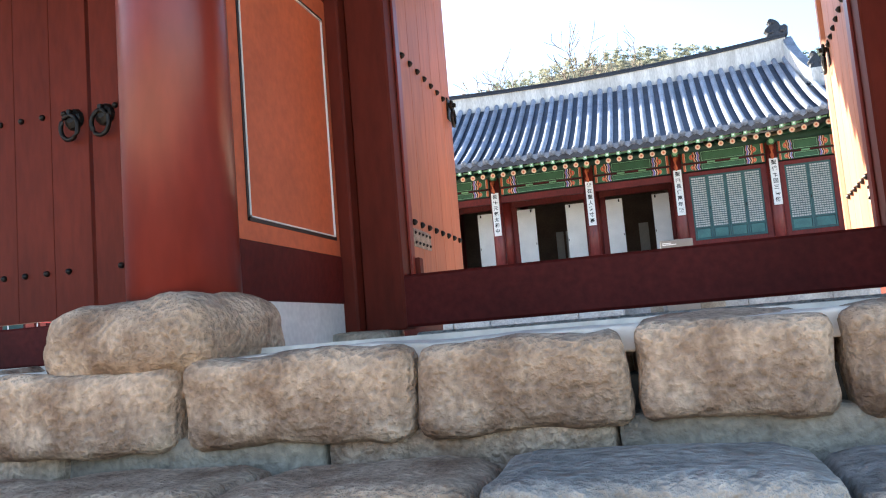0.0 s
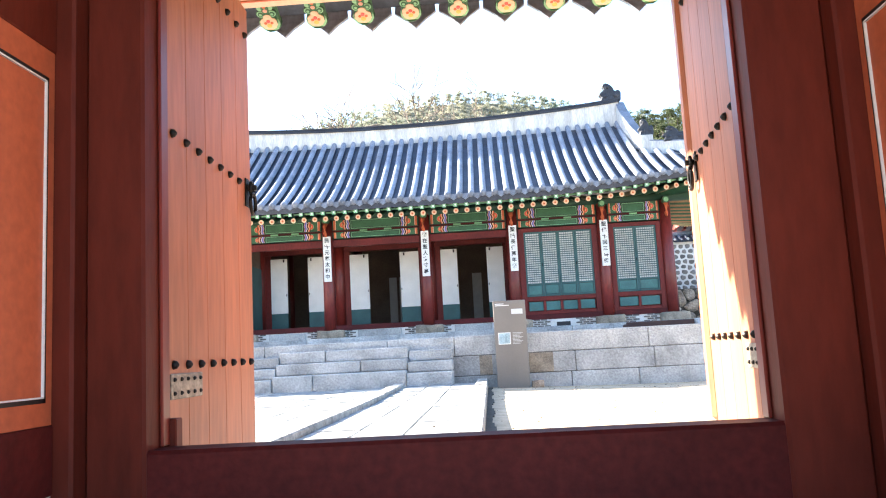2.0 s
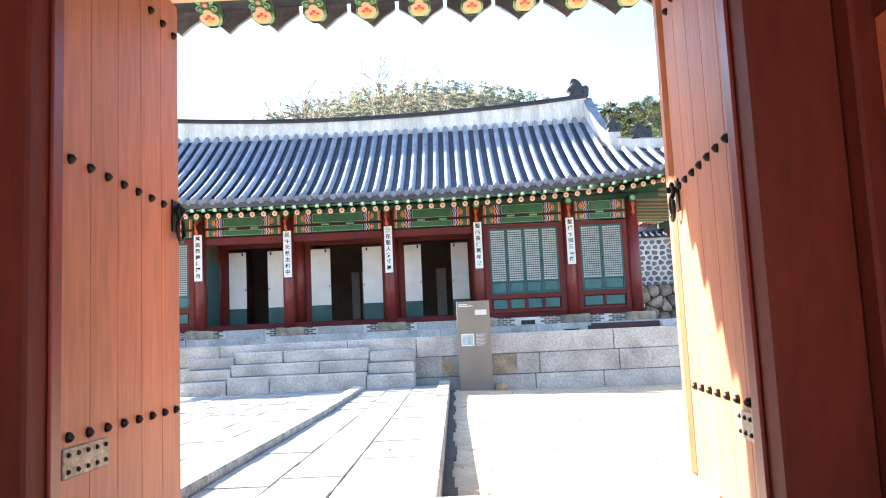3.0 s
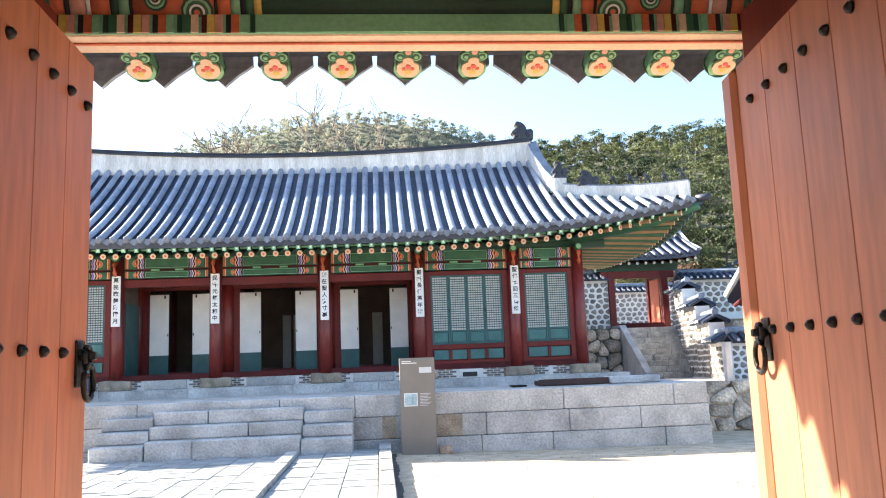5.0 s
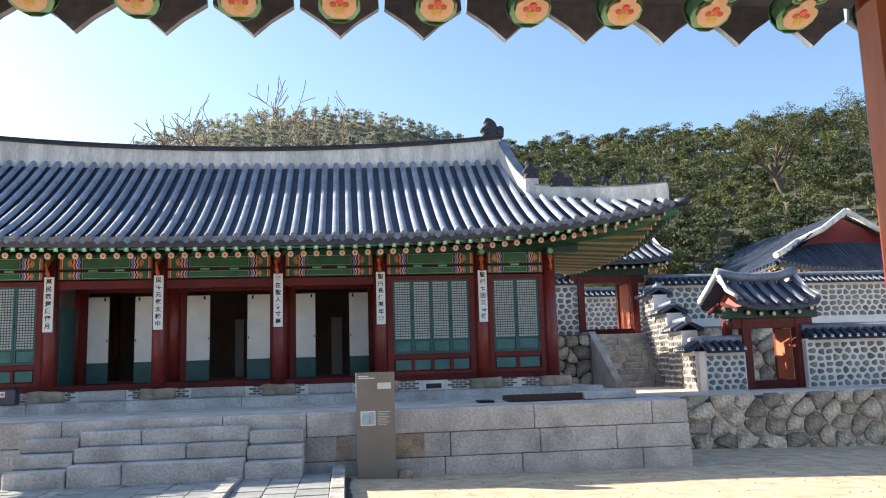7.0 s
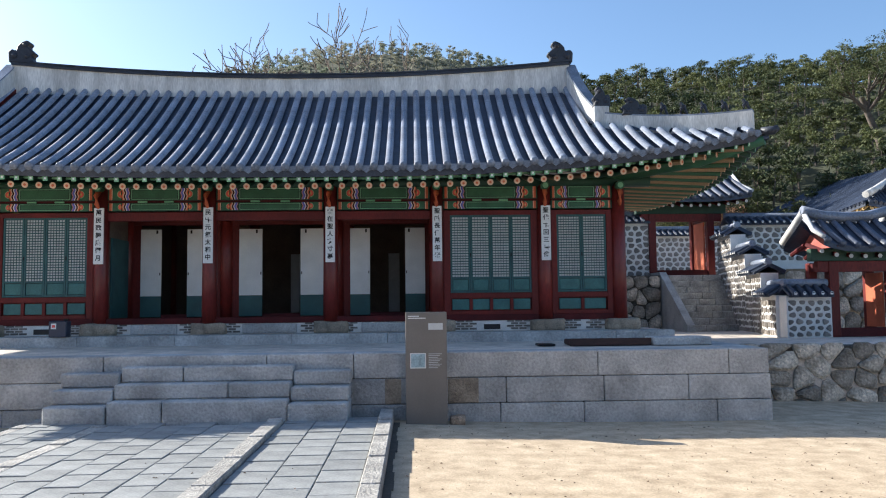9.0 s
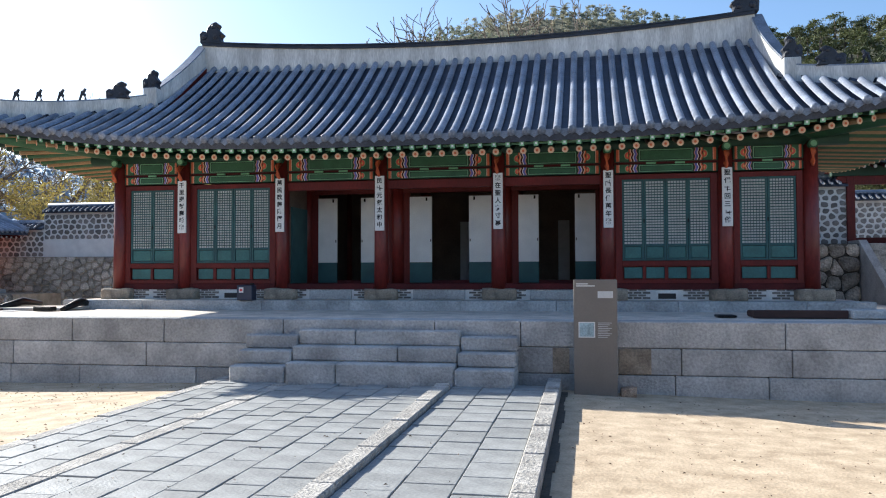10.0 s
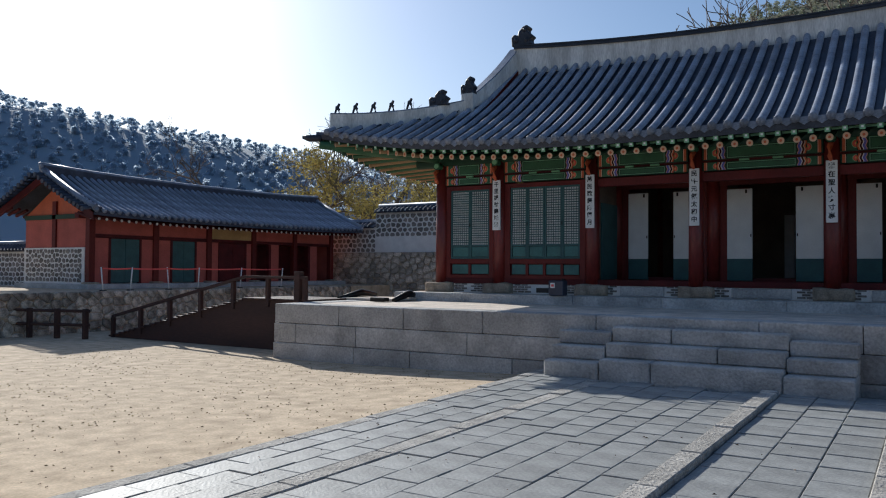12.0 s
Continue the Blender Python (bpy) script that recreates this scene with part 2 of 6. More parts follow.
class Pile:
    """Collects many small pieces into one mesh."""
    def __init__(self):
        self.v, self.f = [], []

    def add(self, verts, faces):
        o = len(self.v)
        self.v.extend(verts)
        self.f.extend(tuple(i + o for i in f) for f in faces)

    def box(self, x0, x1, y0, y1, z0, z1):
        self.add([(x, y, z) for z in (z0, z1) for y in (y0, y1) for x in (x0, x1)],
                 [(0, 2, 3, 1), (4, 5, 7, 6), (0, 1, 5, 4), (2, 6, 7, 3), (0, 4, 6, 2), (1, 3, 7, 5)])

    def make(self, name, material, parent=None, label="", smooth=False):
        return put(name, mesh_of(name, self.v, self.f, material, smooth), parent, label=label)


def half_round(pts, r, side, n=5):
    """A row of convex roof tiles: a half tube along points, closed by a round end tile at the eave."""
    verts, faces = [], []
    side = Vector(side).normalized()
    pts = [Vector(p) for p in pts]
    for i, p in enumerate(pts):
        d = (pts[min(i + 1, len(pts) - 1)] - pts[max(i - 1, 0)]).normalized()
        up = side.cross(d).normalized()
        if up.z < 0:
            up = -up
        for k in range(n):
            t = math.pi * k / (n - 1)
            verts.append(p + side * (r * math.cos(t)) + up * (r * (0.15 + 1.0 * math.sin(t))))
    for i in range(len(pts) - 1):
        for k in range(n - 1):
            faces.append((i * n + k, i * n + k + 1, (i + 1) * n + k + 1, (i + 1) * n + k))
    p, d = pts[0], (pts[0] - pts[1]).normalized()
    up = side.cross(d).normalized()
    up = up if up.z > 0 else -up
    o, m = len(verts), 8
    for s in (0.0, 0.05):
        for k in range(m):
            t = 2 * math.pi * k / m
            verts.append(p + d * s + side * (r * 1.08 * math.cos(t)) + up * (r * (0.15 + 1.08 * math.sin(t))))
    faces += [(o + k, o + (k + 1) % m, o + m + (k + 1) % m, o + m + k) for k in range(m)]
    faces.append(tuple(range(o + m, o + 2 * m)))
    return verts, faces


def rough_block(sx, sy, sz, seed, amount=0.03, cuts=4, soft=0.15):
    """A hewn stone with rounded corners and uneven faces, its middle at the origin."""
    bm = bmesh.new()
    bmesh.ops.create_cube(bm, size=1.0)
    bmesh.ops.subdivide_edges(bm, edges=bm.edges[:], cuts=cuts, use_grid_fill=True)
    s = Vector((sx, sy, sz))
    r = min(sx, sy, sz) * soft
    for v in bm.verts:
        p = Vector((v.co.x * sx, v.co.y * sy, v.co.z * sz))
        inner = Vector([max(-s[i] / 2 + r, min(s[i] / 2 - r, p[i])) for i in range(3)])
        d = p - inner
        if d.length > 1e-6:
            p = inner + d.normalized() * min(d.length, r)
        q = p * 4 + Vector((seed * 7.3, seed * 3.1, seed))
        v.co = p + noise.noise_vector(q) * amount + noise.noise_vector(q * 3.5) * amount * 0.4 + noise.noise_vector(q * 9) * amount * 0.15
    return bm


def cells(w, h, size, seed, flat=1.0, loose=1.0):
    """Stone outlines that fill a w by h wall: the cells round jittered points."""
    rnd = random.Random(seed)
    nx, ny = max(1, round(w / (size * flat))), max(1, round(h / size))
    pts = []
    for j in range(ny):
        for i in range(nx):
            pts.append(((i + 0.5 + (0.25 if j % 2 else -0.25) * rnd.random() + loose * rnd.uniform(-0.42, 0.42)) * w / nx, (j + 0.5 + loose * rnd.uniform(-0.36, 0.36)) * h / ny))
    out = []
    for a, (px, py) in enumerate(pts):
        poly = [(0, 0), (w, 0), (w, h), (0, h)]
        for b, (qx, qy) in enumerate(pts):
            if a == b or abs(qx - px) > 3 * size * flat or abs(qy - py) > 3 * size:
                continue
            nxx, nyy = qx - px, qy - py
            c = (qx * qx + qy * qy - px * px - py * py) / 2
            res = []
            for k in range(len(poly)):
                p, q = poly[k], poly[(k + 1) % len(poly)]
                dp, dq = p[0] * nxx + p[1] * nyy - c, q[0] * nxx + q[1] * nyy - c
                if dp <= 0:
                    res.append(p)
                if (dp < 0) != (dq < 0):
                    t = dp / (dp - dq)
                    res.append((p[0] + t * (q[0] - p[0]), p[1] + t * (q[1] - p[1])))
            poly = res
            if len(poly) < 3:
                break
        if len(poly) >= 3:
            out.append(poly)
    return out


def stones(parent, origin, along, w, h, size, gap, depth, material, seed, limit=300, flat=1.2, skip=None, loose=1.0):
    """Lays stones on a wall face. along: the unit way of the face, its front to the right of it."""
    al = Vector((*along, 0)).normalized()
    out = Vector((al.y, -al.x, 0))
    o = Vector(origin)
    rest = Pile()
    rnd = random.Random(seed + 5)
    for k, poly in enumerate(cells(w, h, size, seed, flat, loose)):
        # worn corners
        soft = []
        for i in range(len(poly)):
            a, b = poly[i], poly[(i + 1) % len(poly)]
            if math.hypot(a[0] - b[0], a[1] - b[1]) > 0.02:
                soft += [(a[0] * (1 - t) + b[0] * t, a[1] * (1 - t) + b[1] * t) for t in (0.22, 0.78)]
        poly = soft if len(soft) > 5 else poly
        cx, cy = sum(p[0] for p in poly) / len(poly), sum(p[1] for p in poly) / len(poly)
        if skip and skip(cx, cy):
            continue
        rad = max(math.hypot(p[0] - cx, p[1] - cy) for p in poly)
        if rad < gap * 1.5:
            continue
        d = depth * rnd.uniform(0.6, 1.3)
        rings = []
        for inset, lift in ((gap, 0.0), (gap * 1.1, d * 0.7), (gap + rad * 0.22, d)):
            k2 = max(0.2, 1 - inset / (rad * 0.8))
            rings.append([(cx + (p[0] - cx) * k2, cy + (p[1] - cy) * k2, lift) for p in poly])
        n = len(poly)
        base = o + al * cx + Vector((0, 0, cy))
        verts = [al * (x - cx) + Vector((0, 0, y - cy)) + out * l for ring in rings for x, y, l in ring]
        faces = [(i * n + j, i * n + (j + 1) % n, (i + 1) * n + (j + 1) % n, (i + 1) * n + j) for i in range(2) for j in range(n)]
        faces.append(tuple(range(2 * n, 3 * n)))
        if k < limit:
            put("stone", mesh_of("stone", verts, faces, material), parent, Matrix.Translation(base))
        else:
            rest.add([v + base for v in verts], faces)
    if rest.v:
        rest.make("far_stones", material, parent)["kind"] = "stuff"


def wall_cap(parent, x0, y0, x1, y1, z, half=0.32, rise=0.2, step=0.22):
    """A small tiled roof along the top of a wall."""
    a, b = Vector((x0, y0, z)), Vector((x1, y1, z))
    al = (b - a).normalized()
    n = Vector((al.y, -al.x, 0))
    bed, tubes = Pile(), Pile()
    up = Vector((0, 0, rise))
    v = [a - n * half, a + up, a + n * half, b - n * half, b + up, b + n * half]
    low = Vector((0, 0, -0.06))
    v += [p + low for p in v]
    bed.add(v, [(0, 1, 4, 3), (1, 2, 5, 4), (6, 9, 10, 7), (7, 10, 11, 8), (0, 3, 9, 6), (2, 8, 11, 5), (0, 6, 7, 1), (1, 7, 8, 2), (3, 4, 10, 9), (4, 5, 11, 10)])
    bed.make("cap_bed", tile_joined, parent)
    L = (b - a).length
    for i in range(int(L / step)):
        c = a + al * ((i + 0.5) * step)
        for s in (1, -1):
            tubes.add(*half_round([c + n * (s * (half + 0.03)) + Vector((0, 0, 0.015)), c + up + Vector((0, 0, 0.015))], 0.055, al))
    tubes.make("cap_tiles", tile_joined, parent)["kind"] = "stuff"
    ends = Pile()
    for i in range(int(L / step)):
        c = a + al * ((i + 0.5) * step)
        for s in (1, -1):
            p = c + n * (s * (half + 0.085)) + Vector((0, 0, 0.03))
            ends.add(*tube_data([p, p + n * (s * 0.012)], 0.04, 6))
    ends.make("tile_end_plaster", mortar, parent)["kind"] = "stuff"
    tube("cap_ridge", [a + up + Vector((0, 0, 0.06)), b + up + Vector((0, 0, 0.06))], 0.09, tile, parent)


# ---- ground and hills ----
def yard_height(x, y):
    z = 0.15 * math.exp(-((x + 2.7) / 4) ** 2)
    if x > 6:
        z -= min(0.3, (x - 6) * 0.025)
    if y < -1.2:
        z -= min(2.25, 0.9 + (-1.2 - y) * 0.72)
    return z


def hill_height(x, y):
    r, a = math.hypot(x, y), math.degrees(math.atan2(x, y))
    if y < 20 and abs(a) < 90 and r < 45:
        return 0.0
    # wooded slope on the east side
    k = 1 / (1 + math.exp(-(a + 3) / 2.5)) * (1 / (1 + math.exp((a - 75) / 8)))
    east_z = k * 31.0 * min(1, max(0, (r - 42) / 70)) ** 1.1
    # round hill behind the hall
    mid_z = 53.0 * math.exp(-((0.5 - a) / 26.5) ** 3 if a < 0.5 else -((a - 0.5) / 25) ** 2) * min(1, max(0, (r - 70) / 90)) ** 1.2
    # long ridge to the west
    k = 1 / (1 + math.exp((a + 28) / 4))
    west_z = k * min(1, max(0, (r - 150) / 110)) ** 1.3 * (37 + 14 * min(1, max(0, (-a - 38) / 24)))
    z = max(east_z, mid_z, west_z)
    z += 0.6 * noise.noise(Vector((x * 0.05, y * 0.05, 0))) * min(1, z)
    return z


def ground_height(x, y):
    return yard_height(x, y) + hill_height(x, y)


def spread(lo, hi, near, far_step):
    """Grid lines that are dense in the near stretch and grow wider outside it."""
    out, v, st = [], near[0], near[2]
    while v < near[1]:
        out.append(v)
        v += st
    g = st
    while v < hi:
        out.append(v)
        g = min(far_step, g * 1.18)
        v += g
    out.append(hi)
    v, g = near[0], st
    while v > lo:
        g = min(far_step, g * 1.18)
        v -= g
        out.insert(0, max(v, lo))
    return out


gx, gy = spread(-1500, 1500, (-16, 12, 0.7), 60), spread(-900, 1800, (-6, 18, 0.7), 60)
gv = [(x, y, ground_height(x, y)) for y in gy for x in gx]
gf = [(j * len(gx) + i, j * len(gx) + i + 1, (j + 1) * len(gx) + i + 1, (j + 1) * len(gx) + i) for j in range(len(gy) - 1) for i in range(len(gx) - 1)]
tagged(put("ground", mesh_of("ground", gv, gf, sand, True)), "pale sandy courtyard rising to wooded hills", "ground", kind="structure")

# ---- gatehouse ----
FLOOR = 0.286
gate = thing("gatehouse", "red-painted timber gatehouse with green painted eaves and dark tiles", "gate")
box("gate_floor", -6.5, 6.5, -1.22, 1.95, -1.0, FLOOR, cement, gate, 0.0)
edge = part("floor_edge", rough_block(5.2, 0.40, 0.07, 15, 0.016, 26), cement, gate, "worn uneven cement edge", True)
edge.matrix_basis = Matrix.Translation((0, -1.22, FLOOR - 0.05))
box("threshold_stone", -0.99, 0.97, 0.03, 0.16, 0.2, 0.3, tread_stone, gate, 0.01)
box("sill", -1.21, 1.21, 0.0, 0.15, 0.325, 0.562, gate_beam, gate, 0.012)
for s in (-1, 1):
    q = 1.018 if s < 0 else 0.967            # inner edge of the jamb
    box("jamb", *sorted((s * q, s * 1.215)), -0.012, 0.162, FLOOR + 0.03, 2.7, gate_red, gate, 0.01)
    box("corner_post", *sorted((s * 1.217, s * 1.40)), -0.085, 0.20, FLOOR + 0.02, 2.9, gate_red, gate, 0.01)
    box("jamb_lip", *sorted((s * (q - 0.013), s * (q - 0.001))), 0.10, 0.16, 0.565, 2.60, gate_column, gate, 0.003)
box("lintel", -1.016, 0.965, -0.005, 0.155, 2.61, 2.80, gate_beam, gate, 0.01)
box("over_door_boards", -1.215, 1.215, 0.03, 0.12, 2.81, 3.15, deep_green, gate, 0)
for s in (-1, 1):
    # side wall: plaster foot, red rail, framed orange panel
    a, b = sorted((s * 1.28, s * 1.42))
    box("plaster_foot", a, b, -1.06, -0.09, FLOOR - 0.02, 0.452, mortar, gate, 0)
    box("lower_rail", a - 0.006, b + 0.006, -1.06, -0.088, 0.453, 0.665, gate_beam, gate, 0.004)
    box("panel_board", a, b, -1.06, -0.09, 0.666, 1.86, panel_orange, gate, 0)
    box("upper_rail", a - 0.006, b + 0.006, -1.06, -0.088, 1.861, 2.9, gate_red, gate, 0.004)
    e = s * 1.28
    for w, lift, mtl, nm in ((0.0, 0.004, black_paint, "black_border"), (0.014, 0.008, white_paint, "white_border")):
        bm = bmesh.new()
        y0, y1, z0, z1 = -0.92 + w, -0.13 - w, 0.735 + w, 1.765 - w
        t = 0.013 if w == 0 else 0.005
        for q in ((y0, y1, z0, z0 + t), (y0, y1, z1 - t, z1), (y0, y0 + t, z0, z1), (y1 - t, y1, z0, z1)):
            add_box(bm, *sorted((e - s * lift, e + s * 0.002)), *q)
        part(nm, bm, mtl, gate)
    # wall behind the open leaf
    box("side_wall", a, b, 0.21, 1.55, FLOOR, 2.9, gate_red, gate, 0)
    # columns
    for y, r in ((-1.2, 0.17), (1.72, 0.15)):
        q = 1.36 if y < 0 else 1.53
        tube("column", [(s * q, y, FLOOR + (0.10 if y < 0 else 0.02)), (s * q, y, 1.5), (s * q, y, 3.0)], [r * 1.04, r * 1.02, r], gate_column, gate, 24)
# closed side bays
for s in (-1, 1):
    x0, x1 = sorted((s * 1.44, s * 3.9))
    box("side_sill", x0, x1, 0.0, 0.14, FLOOR, 0.49, gate_beam, gate, 0.01)
    box("side_lintel", x0, x1, 0.0, 0.14, 2.36, 2.62, gate_beam, gate, 0.01)
    box("side_boarding", x0, x1, 0.03, 0.11, 2.63, 3.1, gate_red, gate, 0)
    x0, x1 = sorted((s * 3.9, s * 4.2))
    box("side_post", x0, x1, -0.05, 0.2, FLOOR, 3.0, gate_red, gate, 0.01)
    x0, x1 = sorted((s * 4.2, s * 6.4))
    box("end_wall", x0, x1, 0.0, 0.15, FLOOR, 3.0, mortar, gate, 0)
# eaves over the courtyard
tube("eave_purlin", [(-4.4, 1.74, 3.02), (4.4, 1.74, 3.02)], 0.13, deep_green, gate, 16)
box("eave_beam", -4.4, 4.4, 1.64, 1.80, 2.855, 2.93, d_cream, gate, 0.004)
box("eave_beam_soffit", -4.4, 4.4, 1.70, 1.715, 2.848, 2.854, d_orange, gate, 0)
box("beam_edge", -4.4, 4.4, 1.630, 1.639, 2.86, 2.935, mint, gate, 0)
PURLIN = ((0.03, d_yellow), (0.03, green), (0.02, ink), (0.035, mint), (0.05, d_orange), (0.012, ink), (0.30, panel_orange), (0.012, ink), (0.04, mint), (0.03, deep_green), (0.07, d_orange), (0.016, white_paint),
          (0.06, d_rose), (0.02, ink), (0.05, d_orange), (0.03, green), (0.04, mint), (0.08, d_orange))
for s in (-1, 1):
    x = s * 0.56
    for w, mtl in PURLIN:
        tube("painted_band", [(x + s * 0.001, 1.74, 3.02), (x + s * (w - 0.001), 1.74, 3.02)], 0.134 if w < 0.2 else 0.133, mtl, gate, 20)
        x += s * w
box("mint_strip", -0.58, 0.58, 1.622, 1.629, 2.862, 2.932, mint, gate, 0)
for s in (-1, 1):
    for k in range(26):
        x0, x1 = sorted((s * (0.585 + k * 0.03), s * (0.585 + k * 0.03 + (0.028 if k % 3 else 0.018))))
        box("painted_mark", x0, x1, 1.622, 1.629, 2.862, 2.932, (deep_green, mint, d_orange, ink, d_rose, d_yellow, beam_red, d_cream, green)[k % 9], gate, 0)
box("rafter_board", -4.4, 4.4, 1.66, 2.16, 3.14, 3.16, d_cream, gate, 0)
roof = Pile()
for y0, z0, y1, z1 in ((2.62, 3.17, 0.15, 4.45), (-2.3, 3.17, 0.15, 4.45)):
    roof.add([(-6.6, y0, z0), (6.6, y0, z0), (6.6, y1, z1), (-6.6, y1, z1), (-6.6, y0, z0 + 0.12), (6.6, y0, z0 + 0.12), (6.6, y1, z1 + 0.12), (-6.6, y1, z1 + 0.12)],
             [(0, 1, 2, 3), (4, 7, 6, 5), (0, 4, 5, 1), (1, 5, 6, 2), (2, 6, 7, 3), (3, 7, 4, 0)])
roof.make("roof", tile_joined, gate)
box("roof_ridge", -6.4, 6.4, 0.0, 0.3, 4.5, 4.95, ridge_plaster, gate, 0.03)
gate_rows = Pile()
for i in range(44):
    x = -6.45 + i * 0.3
    for y0 in (2.66, -2.34):
        gate_rows.add(*half_round([(x, y0, 3.32), (x, 0.15, 4.59)], 0.075, (1, 0, 0)))
gate_rows.make("tile_field", tile_joined, gate)["kind"] = "stuff"
drip = mesh_of("drip_tile", [(-0.135, 0, 0.16), (0.135, 0, 0.16), (0.14, 0, 0.075), (0.06, 0, 0.02), (0, 0, -0.035), (-0.06, 0, 0.02), (-0.14, 0, 0.075)] +
               [(x, 0.03, z) for x, z in ((-0.135, 0.16), (0.135, 0.16), (0.14, 0.075), (0.06, 0.02), (0, -0.035), (-0.06, 0.02), (-0.14, 0.075))],
               [tuple(range(7)), tuple(range(13, 6, -1))] + [(i, i + 7, (i + 1) % 7 + 7, (i + 1) % 7) for i in range(7)], tile)
rv, rf = tube_data([(0, 0, 0), (0, -0.62, 0.26), (0, -1.2, 0.5)], [0.062, 0.066, 0.07], 14)
rafter_me = mesh_of("rafter", rv, rf, green)
petal_sets = ((0.068, 0.0, 0.0, green), (0.052, 0.0, -0.006, d_yellow), (0.036, 0.0, -0.014, d_orange), (0.015, 0.0, -0.014, tape_red))
tilt = Vector((0, -0.39, -0.92)).to_track_quat("Z", "Y").to_matrix().to_4x4()
LOTUS = ((-0.028, 0, 0.066, -0.012, mint), (-0.05, 0, 0.058, -0.006, green), (-0.04, 0, 0.053, 0.0, d_cream), (-0.052, -0.022, 0.030, 0.002, d_cream), (-0.052, 0.022, 0.030, 0.002, d_cream), (-0.085, 0, 0.026, 0.002, d_cream),
         (-0.026, 0, 0.016, 0.003, d_yellow), (-0.046, -0.020, 0.010, 0.004, d_orange), (-0.046, 0.020, 0.010, 0.004, d_orange), (-0.060, 0, 0.012, 0.006, tape_red),
         (-0.108, -0.036, 0.030, -0.008, deep_green), (-0.108, 0.036, 0.030, -0.008, deep_green), (-0.108, -0.036, 0.025, -0.005, mint), (-0.108, 0.036, 0.025, -0.005, mint),
         (-0.108, -0.036, 0.017, -0.002, green), (-0.108, 0.036, 0.017, -0.002, green), (-0.108, -0.036, 0.009, 0.0, mint), (-0.108, 0.036, 0.009, 0.0, mint),
         (-0.135, 0, 0.014, 0.0, d_rose), (-0.15, -0.032, 0.018, -0.006, mint), (-0.15, 0.032, 0.018, -0.006, mint), (-0.165, 0, 0.012, 0.0, d_orange))
discs = {}


def disc(rad, mtl):
    if (rad, mtl.name) not in discs:
        v, f = tube_data([(0, 0, -0.01), (0, 0, 0.0)], rad, 12)
        discs[rad, mtl.name] = mesh_of("lotus_mark", v, f, mtl)
    return discs[rad, mtl.name]


# painted scroll flowers on the purlin ends
for s in (-1, 1):
    for dx, turn, size in ((0.80, 34, 1.0), (0.93, 62, 0.8), (0.95, 14, 0.7), (0.83, 80, 0.7), (0.74, 58, 0.5)):
        d = Vector((0, -math.cos(radians(turn)), -math.sin(radians(turn))))
        m = Matrix.Translation(Vector((s * dx, 1.74, 3.02)) + d * 0.134) @ d.to_track_quat("Z", "Y").to_matrix().to_4x4()
        for k, (rad, mtl) in enumerate(((0.062, deep_green), (0.052, mint), (0.042, green), (0.030, white_paint), (0.022, deep_green), (0.011, d_orange if turn < 60 else d_blue))):
            put("scroll_mark", disc(rad * size, mtl), gate, m @ Matrix.Translation((0, 0, 0.002 + 0.002 * k)))


for i in range(22):
    x = -3.285 + i * 0.3
    r = put("rafter", rafter_me, gate, Matrix.Translation((x, 2.29, 2.985)))
    for rad, dx, dz, mtl in petal_sets:
        k = 0.002 * (1 + petal_sets.index((rad, dx, dz, mtl)))
        v, f = tube_data([(dx, 0.0, dz - rad * 0.0), (dx, k * 2 + 0.004, dz)], rad, 14)
        put("flower_ring", mesh_of("flower_ring", v, f, mtl), r)
    # painted lotus face on the underside, near the end
    for y, dx, rad, lift, mtl in LOTUS:
        put("lotus_mark", disc(rad, mtl), r, Matrix.Translation((dx, y - 0.39 * (0.064 + lift), -0.43 * y - 0.92 * (0.064 + lift))) @ tilt)
    put("drip_tile", drip, gate, Matrix.Translation((x, 2.62, 3.05)))
    put("drip_tile", drip, gate, Matrix.Translation((x, -2.33, 3.03)))


